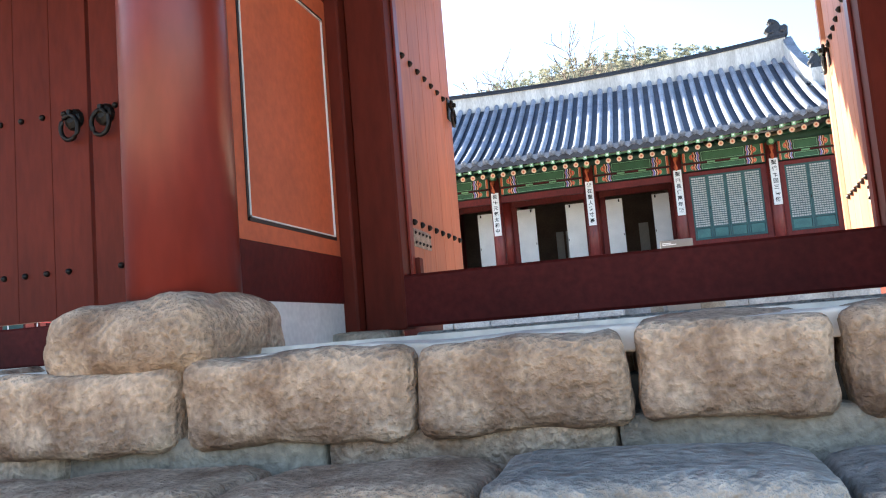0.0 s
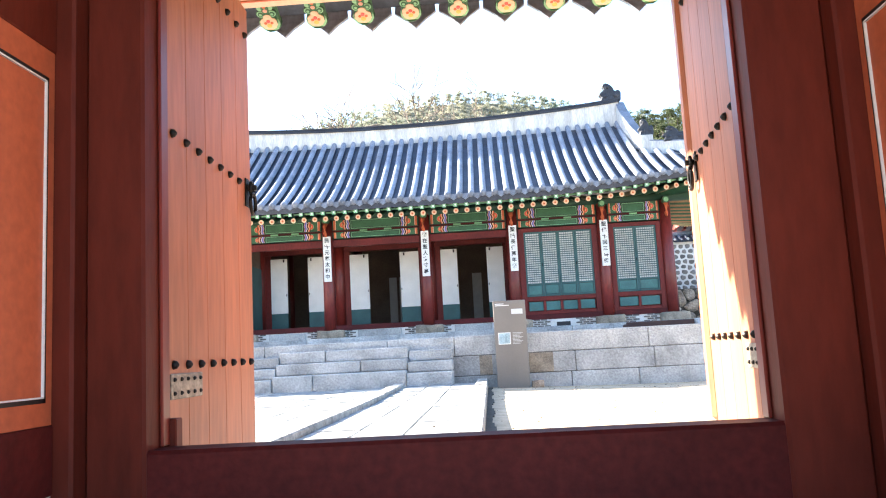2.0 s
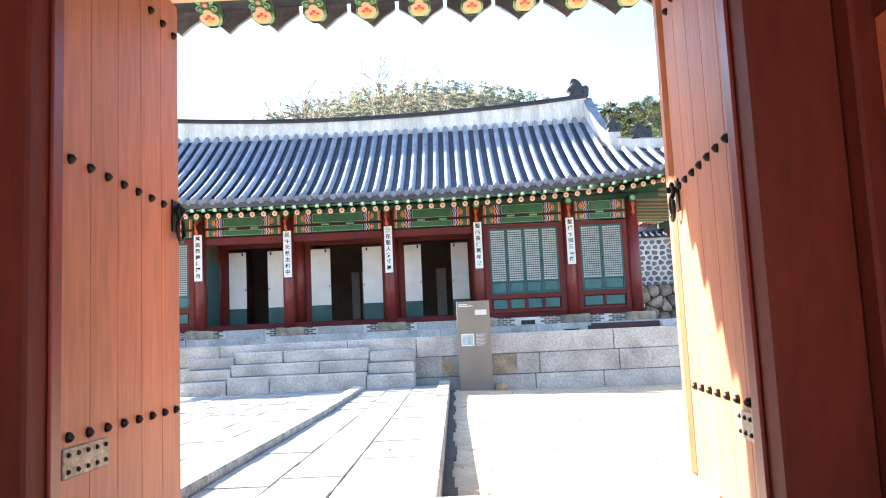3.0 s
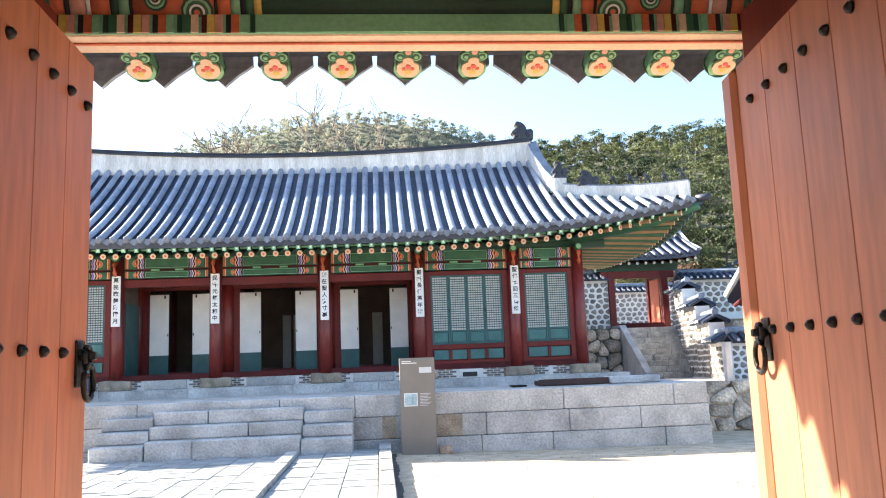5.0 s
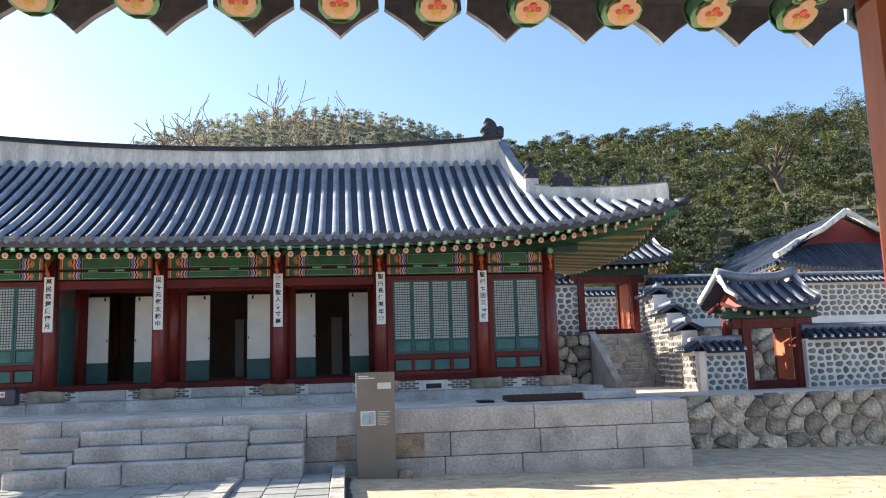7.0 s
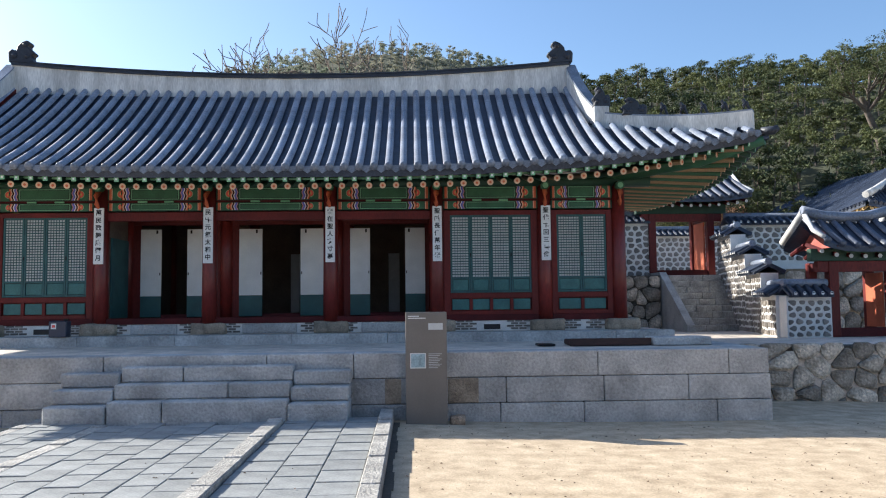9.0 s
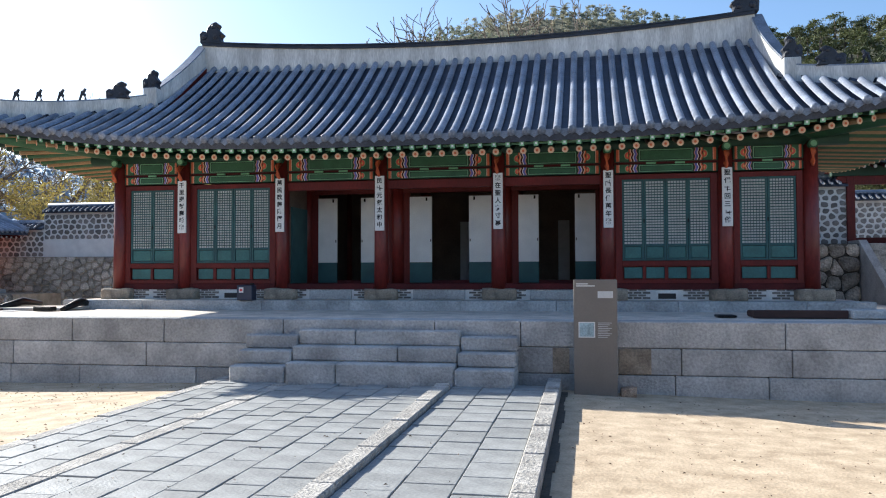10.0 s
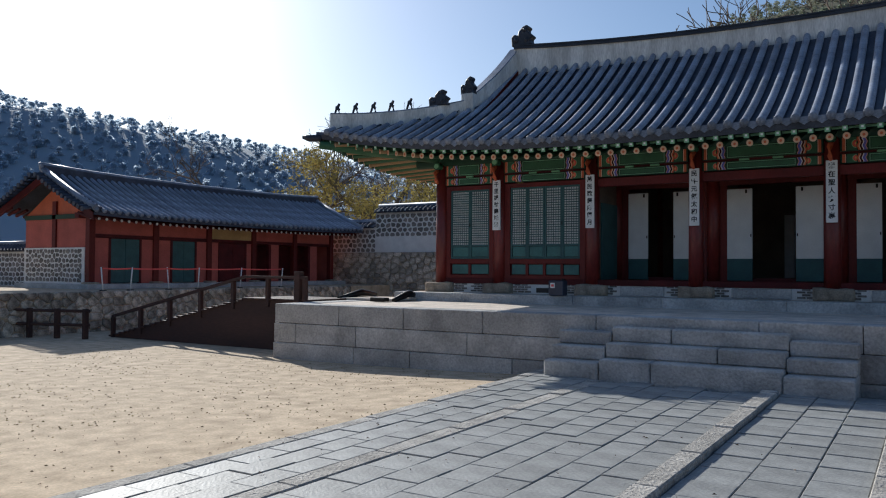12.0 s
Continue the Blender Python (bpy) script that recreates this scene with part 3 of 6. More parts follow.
def gate_leaf(name, hinge, width, turn, flip, closed=False, label="", batten=False):
    """A board door: boards, rows of iron nails, hinge plate and ring knocker. It hangs from its hinge edge at x=0."""
    d = thing(name, label, "door", "gate doors", at=hinge, turn=turn)
    z0, z1, n = (0.02 if closed else -0.12), 2.02, 5
    w = width / n
    for i in range(n):
        box("board", i * w + 0.0008, (i + 1) * w - 0.0008, -0.025, 0.025, z0, z1, orange if not closed else gate_red, d, 0.0025)
    nail_v, nail_f = tube_data([(0, 0, 0), (0, -0.012, 0), (0, -0.02, 0)], [0.017, 0.014, 0.004], 10)
    nail_me = mesh_of("nail", nail_v, nail_f, iron, True)
    for z in (0.265, 1.10, 1.81 if closed else 1.865):
        for i in range(8):
            put("nail", nail_me, d, pose((i + 0.5) * 1.09 / 8, flip * 0.025, z, 0, 0, 0 if flip < 0 else 180))
    for z in (0.19,):
        box("hinge_plate", 0.03, 0.35, *sorted((flip * 0.025, flip * 0.031)), z - 0.045, z + 0.045, brass, d, 0.004, "grey studded iron hinge plate")
        for k in range(10):
            put("stud", nail_me, d, pose(0.06 + 0.065 * (k // 2), flip * 0.030, z - 0.024 + 0.048 * (k % 2), 0, 0, 0 if flip < 0 else 180) @ Matrix.Scale(0.5, 4))
    box("hinge_block", -0.01, 0.05, *sorted((flip * 0.027, flip * 0.062)), -0.02, 0.085, gate_red, d, 0.004)
    kx, kz = width - (0.055 if batten else 0.065), 1.06
    if closed:
        # a round boss and one heavy ring
        kx = width - 0.085
        v, f = tube_data([(kx, flip * 0.025, kz), (kx, flip * 0.045, kz), (kx, flip * 0.06, kz)], [0.06, 0.05, 0.025], 12)
        plate = put("knocker_plate", mesh_of("knocker_plate", v, f, iron), d, label="round dark iron boss")
        rings = ((0.066, 0.012, -0.05, 0.066),)
    else:
        plate = box("knocker_plate", kx - 0.035, kx + 0.035, *sorted((flip * 0.025, flip * 0.032)), kz - 0.06, kz + 0.08, iron, d, 0.012, "dark iron plate")
        rings = ((0.030, 0.009, 0.03, 0.05), (0.052, 0.009, -0.045, 0.055))
    for rr, th, dz, off in rings:
        pts = [(kx + rr * 0.8 * math.sin(t), flip * off, kz + dz + rr * math.cos(t)) for t in [2 * math.pi * k / 18 for k in range(19)]]
        tube("ring", pts, th, iron, plate, 8, "black iron ring")
    if batten:
        box("meeting_batten", width + 0.001, width + 0.11, *sorted((-flip * 0.02, flip * 0.045)), z0, z1, orange, d, 0.018)
    box("staple", kx - 0.012, kx + 0.012, *sorted((flip * 0.03, flip * 0.075)), kz + 0.02, kz + 0.045, iron, plate, 0.003)
    return d


gate_leaf("gate_door", (-1.046, 0.165, 0.565), 1.09, 91.0, -1, label="orange-red board gate door standing open, iron nails and ring")
gate_leaf("gate_door", (1.033, 0.165, 0.565), 1.14, 84.4, 1, label="orange-red board gate door standing open, partly sunlit", batten=True)
for s in (-1, 1):
    x0 = -3.86 if s < 0 else 1.48
    gate_leaf("side_door", (x0, 0.06, 0.495), 1.17, 0, -1, True, "dark red closed side door with iron rings")
    gate_leaf("side_door", (x0 + 2.36, 0.06, 0.495), 1.17, 180, 1, True, "dark red closed side door with iron rings")

# unseen plain wings added beside the gatehouse to keep low sky light off the hall
for s in (-1, 1):
    wing = thing("sky_blocker", "unseen plain wing added to block low sky light", "wing", kind="structure")
    x0, x1 = sorted((s * 6.62, s * 34.0))
    box("wing_wall", x0, x1, -0.2, 1.4, -0.4, 3.0, mortar, wing, 0)
    p = Pile()
    p.add([(x, y, z) for x in (x0, x1) for y, z in ((-1.4, 3.0), (2.3, 3.0), (0.5, 4.6))], [(0, 2, 1), (3, 4, 5), (0, 1, 4, 3), (1, 2, 5, 4), (2, 0, 3, 5)])
    p.make("wing_roof", tile_joined, wing)

# boulders under the front columns
for s, sd in ((-1, 3), (1, 8)):
    b = rough_block(0.60, 0.54, 0.25, sd, 0.03, 16, 0.46)
    o = part("column_base_stone", b, step_stone, gate, "rounded granite boulder", True)
    o.matrix_basis = pose(s * 1.40, -1.24, FLOOR + 0.045, 0, 0, 6 * s)
    for q in (0, 1):
        o = part("jamb_base_stone", rough_block(0.34, 0.30, 0.14, sd + 20 + q, 0.02, 3), old_granite, gate, "", True)
        o.matrix_basis = pose(s * (1.22 + 0.06 * q), -0.10 + 0.2 * q, FLOOR - 0.035)

# ---- steps up to the gate ----
steps = thing("stone_steps", "uneven hewn granite steps up to the gate", "steps")
rnd = random.Random(4)
RISE, TREAD = 0.30, 0.42
for k in range(8):
    z1, y1 = FLOOR - k * RISE, -1.51 - k * TREAD
    x = [-0.53, -1.21, -1.86, -2.35, -2.9, -3.6, -4.2] if k == 0 else [-0.2 - 0.63 * i - 0.1 * k + rnd.uniform(-0.1, 0.1) for i in range(7)]
    edges = sorted(x + ([0.005, 0.466, 1.05, 1.6, 2.2, 2.8, 3.5, 4.2] if k == 0 else [0.35 + 0.62 * i + rnd.uniform(-0.1, 0.1) for i in range(7)]))
    for i in range(len(edges) - 1):
        w = edges[i + 1] - edges[i]
        hgt, dep = 0.245 + rnd.uniform(-0.01, 0.01), 0.44
        o = part("step_block", rough_block(w - 0.012, dep, hgt, 31 * k + i, 0.014 if k else 0.022, 7 if k else 14, 0.2), step_stone if k == 0 or rnd.random() < 0.4 else tread_stone, steps, "", True)
        o.matrix_basis = Matrix.Translation(((edges[i] + edges[i + 1]) / 2, y1 + dep / 2, z1 - hgt / 2 + rnd.uniform(-0.008, 0.012) - (0.018 if k == 0 else 0)))
    x = edges[0]
    while x < edges[-1] - 0.1:
        w = rnd.uniform(0.5, 0.85)
        o = part("packing_stone", rough_block(w - 0.01, 0.4, 0.16, 400 + 17 * k + round(x * 9), 0.015, 5), rnd.choice((step_stone, step_stone, old_granite)), steps, "", True)
        o.matrix_basis = Matrix.Translation((x + w / 2, y1 + 0.245, z1 - 0.30))
        x += w
    low = Pile()
    low.box(edges[0], edges[-1], y1 + 0.12, y1 + 0.55, z1 - RISE - 0.4, z1 - 0.14)
    low.make("step_bed", joint, steps)

# ---- raised terrace of the hall ----
CX = -2.72
TX0, TX1, TY, TZ = -11.55, 6.0, 13.506, 1.133
terrace = thing("terrace", "long granite block terrace in front of the hall", "terrace", kind="structure")
fill = Pile()
fill.box(TX0 + 0.25, TX1 - 0.25, TY + 0.25, 26.5, -0.3, TZ - 0.01)
fill.make("terrace_fill", cement, terrace)
box("joint_core", TX0 + 0.12, TX1 - 0.12, TY + 0.06, TY + 0.24, -0.2, TZ - 0.03, joint, terrace, 0)
courses = ((-0.15, 0.331, 0.0), (0.341, 0.731, 0.012), (0.741, TZ, 0.025))
rnd = random.Random(11)
for k, (z0, z1, back) in enumerate(courses):
    x = TX0 + back
    first = True
    while x < TX1 - back - 0.05:
        w = rnd.choice((1.35, 1.7, 2.1, 2.5, 1.55)) * (0.85 if k == 0 else 1)
        w = 0.6 if first and k == 1 else w
        first = False
        x1 = min(TX1 - back, x + w)
        if TX1 - back - x1 < 0.5:
            x1 = TX1 - back
        box("granite_block", x + 0.006, x1 - 0.006, TY + back, TY + 0.55, z0, z1, granite, terrace, 0.012)
        x = x1
    for sx in (TX0, TX1):
        y = TY + 0.552
        while y < 22:
            y1 = y + rnd.choice((1.5, 1.9, 2.3))
            a, b = (sx + back, sx + 0.5) if sx < 0 else (sx - 0.5, sx - back)
            box("granite_block", a, b, y + 0.002, y1 - 0.002, z0, z1, granite, terrace, 0.012)
            y = y1
box("brown_block", 0.84, 1.33, TY + 0.006, TY + 0.3, 0.345, 0.73, old_granite, terrace, 0.01)
box("brown_block", -0.14, 0.12, TY + 0.006, TY + 0.3, 0.345, 0.73, old_granite, terrace, 0.01)

# stairs to the terrace
stairs = thing("terrace_stairs", "three broad granite steps with side blocks", "steps")
for k in range(3):
    y0 = 12.63 + k * 0.30
    cut = (-5.0, -4.11, (-3.32, -2.44, -3.18)[k], -1.52, -0.645)
    for i in range(4):
        centre = i in (1, 2)
        z0 = 0.05 if k == 0 else ((0.53, 0.75) if centre else (0.475, 0.685))[k - 1]
        top = ((0.53, 0.755, 0.985) if centre else (0.475, 0.685, 0.90))[k]
        box("step_block", cut[i] + 0.007, cut[i + 1] - 0.007, y0 + (0.03 if centre else 0.0), 13.50, z0 + 0.003, top, granite, stairs, 0.02)

# second, low stage under the hall
stage = thing("hall_plinth", "low granite kerb stage under the hall", "plinth", kind="structure")
x = -10.9
while x < 5.55:
    x1 = min(5.6, x + rnd.choice((1.9, 2.3, 2.7)))
    if 5.6 - x1 < 0.7:
        x1 = 5.6
    box("kerb_block", x + 0.003, x1 - 0.003, 16.95, 17.4, TZ - 0.05, TZ + 0.19, granite, stage, 0.012)
    x = x1
box("plinth_fill", -10.88, 5.58, 17.402, 24.0, TZ - 0.1, TZ + 0.18, cement, stage, 0)

# ---- main hall ----
hall = thing("main_hall", "long timber hall, red columns, green painted eaves, dark tiled roof", "hall")
COLS = [CX + d for d in (-7.5, -5.88, -3.55, -1.28, 1.28, 3.55, 5.88, 7.5)]
FY, PZ = 18.05, TZ + 0.19      # column line, plinth level
BASE, TOP = 1.56, 3.92
for i, x in enumerate(COLS):
    for y in (FY, 22.9):
        o = part("base_stone", rough_block(0.72, 0.55, 0.26, 50 + i, 0.03, 4), old_granite, hall, "", True)
        o.matrix_basis = Matrix.Translation((x + 0.02, y, PZ + 0.10))
        tube("column", [(x, y, BASE - 0.03), (x, y, 2.6), (x, y, 4.5)], [0.16, 0.155, 0.15], scarlet, hall, 20)
# wall between the plinth and the floor: granite slabs in the open bays, white brickwork beside the stones
for i in range(7):
    a, b = COLS[i] + 0.33, COLS[i + 1] - 0.33
    open_bay = i in (2, 3, 4)
    fw = 0.95 if open_bay else 0.45
    m0, m1 = (a + b) / 2 - fw / 2 * (b - a) / 1.6, (a + b) / 2 + fw / 2 * (b - a) / 1.6
    if i in (0, 6):
        m0 = m1 = (a + b) / 2
    box("brick_backing", a - 0.1, b + 0.1, FY - 0.045, FY + 0.15, PZ - 0.02, BASE - 0.03, mortar, hall, 0)
    bricks = mesh_of("brick", *(lambda p: (p.v, p.f))((lambda p: (p.box(-0.075, 0.075, -0.012, 0.01, -0.019, 0.019), p)[1])(Pile())), wall_stone)
    for row in range(4):
        z = PZ + 0.035 + row * 0.053
        x = a + (0.09 if row % 2 else 0.0)
        while x < b - 0.08:
            if not (m0 - 0.09 < x + 0.075 < m1 + 0.09):
                put("brick", bricks, hall, Matrix.Translation((x + 0.075, FY - 0.051, z)))
            x += 0.178
    if m1 > m0:
        if open_bay:
            box("granite_riser", m0, m1, FY - 0.10, FY + 0.1, PZ - 0.005, BASE - 0.04, granite, hall, 0.01)
        else:
            box("flue_surround", m0, m1, FY - 0.08, FY + 0.1, PZ - 0.005, BASE - 0.04, mortar, hall, 0.004)
            box("flue_mouth", m0 + 0.06, m1 - 0.06, FY - 0.086, FY, PZ + 0.02, PZ + 0.13, black_paint, hall, 0)
    box("bottom_rail", COLS[i] + 0.14, COLS[i + 1] - 0.14, FY - 0.07, FY + 0.08, BASE - 0.03, BASE + 0.10, beam_red, hall, 0.006)
box("wooden_floor", COLS[2], COLS[5], FY + 0.085, 23.0, BASE - 0.02, BASE + 0.06, wood_floor, hall, 0)
box("room_floor", COLS[0], COLS[2] - 0.01, FY + 0.085, 23.0, BASE - 0.02, BASE + 0.05, wood_floor, hall, 0)
box("room_floor", COLS[5] + 0.01, COLS[7], FY + 0.085, 23.0, BASE - 0.02, BASE + 0.05, wood_floor, hall, 0)


def lattice(parent, x0, x1, y, z0, z1, step=0.056):
    """White paper behind a fine grid of green bars."""
    box("window_paper", x0, x1, y + 0.02, y + 0.026, z0, z1, paper, parent, 0)
    p = Pile()
    n = max(2, round((x1 - x0) / step))
    for i in range(1, n):
        x = x0 + (x1 - x0) * i / n
        p.box(x - 0.004, x + 0.004, y + 0.003, y + 0.018, z0, z1)
    n = max(2, round((z1 - z0) / step))
    for i in range(1, n):
        z = z0 + (z1 - z0) * i / n
        p.box(x0, x1, y, y + 0.016, z - 0.0095, z + 0.0095)
    p.make("lattice", teal, parent, "fine green window lattice")


def window_bay(i, sashes):
    """A closed bay: red frame, green lattice sashes, a row of green foot panels."""
    a, b = COLS[i] + 0.15, COLS[i + 1] - 0.15
    w = thing("window_bay", "green latticed paper windows in a red frame, closed", "window", "windows of the hall")
    side = 0.14 if i in (1, 5) else 0.12
    box("frame_post", a, a + side, FY - 0.05, FY + 0.06, BASE + 0.10, TOP - 0.02, red, w, 0.005)
    box("frame_post", b - side, b, FY - 0.05, FY + 0.06, BASE + 0.10, TOP - 0.02, red, w, 0.005)
    box("head_rail", a + side, b - side, FY - 0.05, FY + 0.06, 3.80, TOP - 0.02, red, w, 0.005)
    box("mid_rail", a + side, b - side, FY - 0.05, FY + 0.06, 2.01, 2.12, red, w, 0.005)
    box("low_rail", a + side, b - side, FY - 0.05, FY + 0.06, BASE + 0.10, 1.74, red, w, 0.005)
    x0, x1 = a + side, b - side
    sw = (x1 - x0) / sashes
    for k in range(sashes):
        s0, s1 = x0 + k * sw, x0 + (k + 1) * sw
        box("foot_panel", s0 + 0.035, s1 - 0.035, FY - 0.01, FY + 0.03, 1.76, 1.99, teal_light, w, 0.006)
        if k:
            box("foot_stile", s0 - 0.033, s0 + 0.033, FY - 0.045, FY + 0.05, 1.741, 2.009, red, w, 0.004)
        box("foot_back", s0, s1, FY + 0.035, FY + 0.045, 1.741, 2.009, red, w, 0)
        sash = box("sash_stile", s0 + 0.003, s0 + 0.045, FY - 0.03, FY + 0.02, 2.125, 3.795, teal, w, 0.004)
        box("sash_stile", s1 - 0.045, s1 - 0.003, FY - 0.03, FY + 0.02, 2.125, 3.795, teal, w, 0.004)
        for z in (2.125, 2.42, 3.755):
            box("sash_rail", s0 + 0.045, s1 - 0.045, FY - 0.028, FY + 0.02, z, z + 0.045, teal, w, 0.004)
        box("sash_panel", s0 + 0.05, s1 - 0.05, FY - 0.012, FY + 0.012, 2.175, 2.415, teal_light, w, 0.008)
        lattice(w, s0 + 0.045, s1 - 0.045, FY - 0.018, 2.466, 3.754)
    for k in range(1, sashes, 2):
        box("latch", x0 + k * sw - 0.012, x0 + k * sw + 0.012, FY - 0.045, FY - 0.03, 2.9, 2.98, iron, w, 0.002)


for i, n in ((0, 2), (1, 4), (5, 4), (6, 2)):
    window_bay(i, n)
# inner wall of the open hall, with white door leaves standing open
IY = 19.6
inner = thing("inner_wall", "dark red inner wall of the open porch bays", "wall", kind="structure")
box("head_beam", COLS[2], COLS[5], IY - 0.06, IY + 0.08, 3.78, 4.6, red, inner, 0.005)
box("porch_beam", COLS[2], COLS[5], FY - 0.05, FY + 0.08, 3.72, 3.90, red, inner, 0.005)
openings = ((-5.95, -4.42), (-3.70, -1.76), (-1.14, 0.60))
leaf_w = (0.47, 0.53, 0.46)
for k in (2, 3, 4, 5):
    tube("inner_column", [(COLS[k], IY, BASE), (COLS[k], IY, 4.5)], 0.15, scarlet, inner, 16)
prev = COLS[2] + 0.1
for (a, b), lw in zip(openings, leaf_w):
    box("wall_panel", prev, a, IY - 0.03, IY + 0.03, BASE + 0.06, 3.78, red, inner, 0)
    prev = b
    for s in (0, 1):
        x0, x1 = (a, a + lw) if s == 0 else (b - lw, b)
        d = thing("porch_door", "white-papered door leaf with a green foot, standing open", "door", "doors of the porch")
        box("leaf_panel", x0, x1, IY - 0.075, IY - 0.035, 2.14, 3.68, white_paint, d, 0.004)
        box("foot_board", x0, x1, IY - 0.078, IY - 0.034, 1.66, 2.138, teal, d, 0.004)
        box("hook", (x0 + x1) / 2 - 0.02 + 0.14 * (1 - 2 * s), (x0 + x1) / 2 + 0.02 + 0.14 * (1 - 2 * s), IY - 0.095, IY - 0.075, 3.58, 3.66, iron, d, 0.004)
        box("door_pull", (x1 - 0.04) if s == 0 else x0 + 0.02, (x1 - 0.02) if s == 0 else x0 + 0.04, IY - 0.09, IY - 0.075, 2.62, 2.68, iron, d, 0.003)
    box("door_sill", a + lw, b - lw, IY - 0.05, IY + 0.05, BASE + 0.06, 1.72, beam_red, inner, 0.004)
box("wall_panel", prev, COLS[5] - 0.1, IY - 0.03, IY + 0.03, BASE + 0.06, 3.78, red, inner, 0)
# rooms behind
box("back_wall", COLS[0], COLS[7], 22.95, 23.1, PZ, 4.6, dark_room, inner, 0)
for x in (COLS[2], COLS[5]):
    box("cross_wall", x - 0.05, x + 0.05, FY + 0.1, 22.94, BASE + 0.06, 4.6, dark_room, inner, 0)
for x in (COLS[0], COLS[7]):
    box("end_wall", x - 0.06, x + 0.06, FY + 0.1, 22.8, PZ, 4.4, pink, inner, 0)
box("porch_side_door", COLS[2] + 0.052, COLS[2] + 0.09, FY + 0.35, IY - 0.2, BASE + 0.1, 3.4, teal, inner, 0.005)
for x0, x1 in ((-3.02, -2.78), (-2.70, -2.46), (-0.35, -0.05)):
    box("far_paper_door", x0, x1, 22.88, 22.94, 1.7, 3.3, paper, inner, 0.003)
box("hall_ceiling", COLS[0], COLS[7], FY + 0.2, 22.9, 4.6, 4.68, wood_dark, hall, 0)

# painted beams above the columns
# width, paint, and whether the edge waves
BANDS = ((0.05, d_orange, 0), (0.014, d_cream, 0), (0.012, ink, 0), (0.17, green, 0), (0.012, ink, 1), (0.03, d_orange, 1), (0.018, d_cream, 1), (0.012, ink, 1), (0.024, beam_red, 1), (0.016, white_paint, 1),
         (0.045, d_blue, 1), (0.014, d_rose, 1), (0.012, ink, 1))


def half_lotus(x, y, z, r, s):
    """A painted half flower standing against a band: rim, petals and heart, each a thin half disc."""
    for k, (q, mtl) in enumerate(((1.0, mint), (0.86, d_orange), (0.6, tape_red), (0.3, d_yellow))):
        pts = [(s * r * q * math.sin(math.pi * e / 8), r * q * math.cos(math.pi * e / 8)) for e in range(9)]
        v = [(x + a, y - 0.002 * (k + 1) + dy, z + b) for dy in (0.0, 0.012) for a, b in pts]
        f = [tuple(range(9)), tuple(range(17, 8, -1))] + [(e, e + 9, (e + 1) % 9 + 9, (e + 1) % 9) for e in range(9)]
        put("lotus_paint", mesh_of("lotus_paint", v, f, mtl), hall)


for i in range(7):
    a, b = COLS[i] + 0.14, COLS[i + 1] - 0.14
    box("lower_beam", a, b, FY - 0.09, FY + 0.09, 3.925, 4.10, deep_green, hall, 0.01)
    box("beam_groove", a, b, FY - 0.04, FY + 0.06, 4.10, 4.15, beam_red, hall, 0)
    box("upper_beam", a, b, FY - 0.10, FY + 0.10, 4.15, 4.42, deep_green, hall, 0.01)
    L = b - a
    scale = 0.75 if i in (0, 6) else 1.0
    for zz0, zz1, yo in ((3.932, 4.093, 0.094), (4.158, 4.41, 0.104)):
        for s in (0, 1):
            q = 0.04
            for w, mtl, wave in BANDS:
                w *= scale
                x0, x1 = (a + q, a + q + w) if s == 0 else (b - q - w, b - q)
                band = Pile()
                vs = []
                for k in range(9):
                    z = zz0 + (zz1 - zz0) * k / 8
                    d = 0.013 * wave * math.sin(k / 8 * (zz1 - zz0) * 44 + 1.2) * (1 - 2 * s)
                    vs += [(x0 + d, FY - yo, z), (x1 + d, FY - yo, z), (x1 + d, FY - yo + 0.03, z), (x0 + d, FY - yo + 0.03, z)]
                band.add(vs, [(k * 4 + e, k * 4 + (e + 1) % 4, k * 4 + 4 + (e + 1) % 4, k * 4 + 4 + e) for k in range(8) for e in range(4)])
                band.make("painted_band", mtl, hall)
                if mtl is green:
                    half_lotus(x0 + 0.004 if s else x1 - 0.004, FY - yo - 0.001, (zz0 + zz1) / 2, 0.085 if zz0 > 4.1 else 0.07, 1 if s else -1)
                q += w
        x0, x1 = a + q + 0.03, b - q - 0.03
        for z in (zz0 + 0.012, zz1 - 0.026):
            box("light_line", x0, x1, FY - yo + 0.002, FY - yo + 0.02, z, z + 0.012, mint, hall, 0)
        for x in (x0, x1 - 0.012):
            box("light_line", x, x + 0.012, FY - yo + 0.002, FY - yo + 0.02, zz0 + 0.026, zz1 - 0.028, mint, hall, 0)
        box("beam_field", x0 + 0.03, x1 - 0.03, FY - yo + 0.001, FY - yo + 0.02, zz0 + 0.04, zz1 - 0.042, green, hall, 0)
    for k in range(2 if L > 1.6 else 1):
        x = a + L * ((0.36, 0.64)[k] if L > 1.6 else 0.5)
        box("beam_bracket", x - 0.10, x + 0.10, FY - 0.075, FY + 0.02, 4.103, 4.147, mint, hall, 0.012)
for x in COLS:
    # carved bracket and its tongue above each column
    v, f = tube_data([(x, FY - 0.30, 4.40), (x, FY - 0.05, 4.40)], 0.09, 12)
    put("bracket_head", mesh_of("bracket_head", v, f, green), hall)
    v, f = tube_data([(x, FY - 0.306, 4.40), (x, FY - 0.30, 4.40)], 0.06, 12)
    put("bracket_rosette", mesh_of("bracket_rosette", v, f, mint), hall)
    tube("bracket_tongue", [(x, FY - 0.16, 4.36), (x - 0.01, FY - 0.33, 4.22), (x - 0.02, FY - 0.28, 4.06), (x, FY - 0.21, 3.98)], [0.05, 0.055, 0.05, 0.03], d_orange, hall, 8)
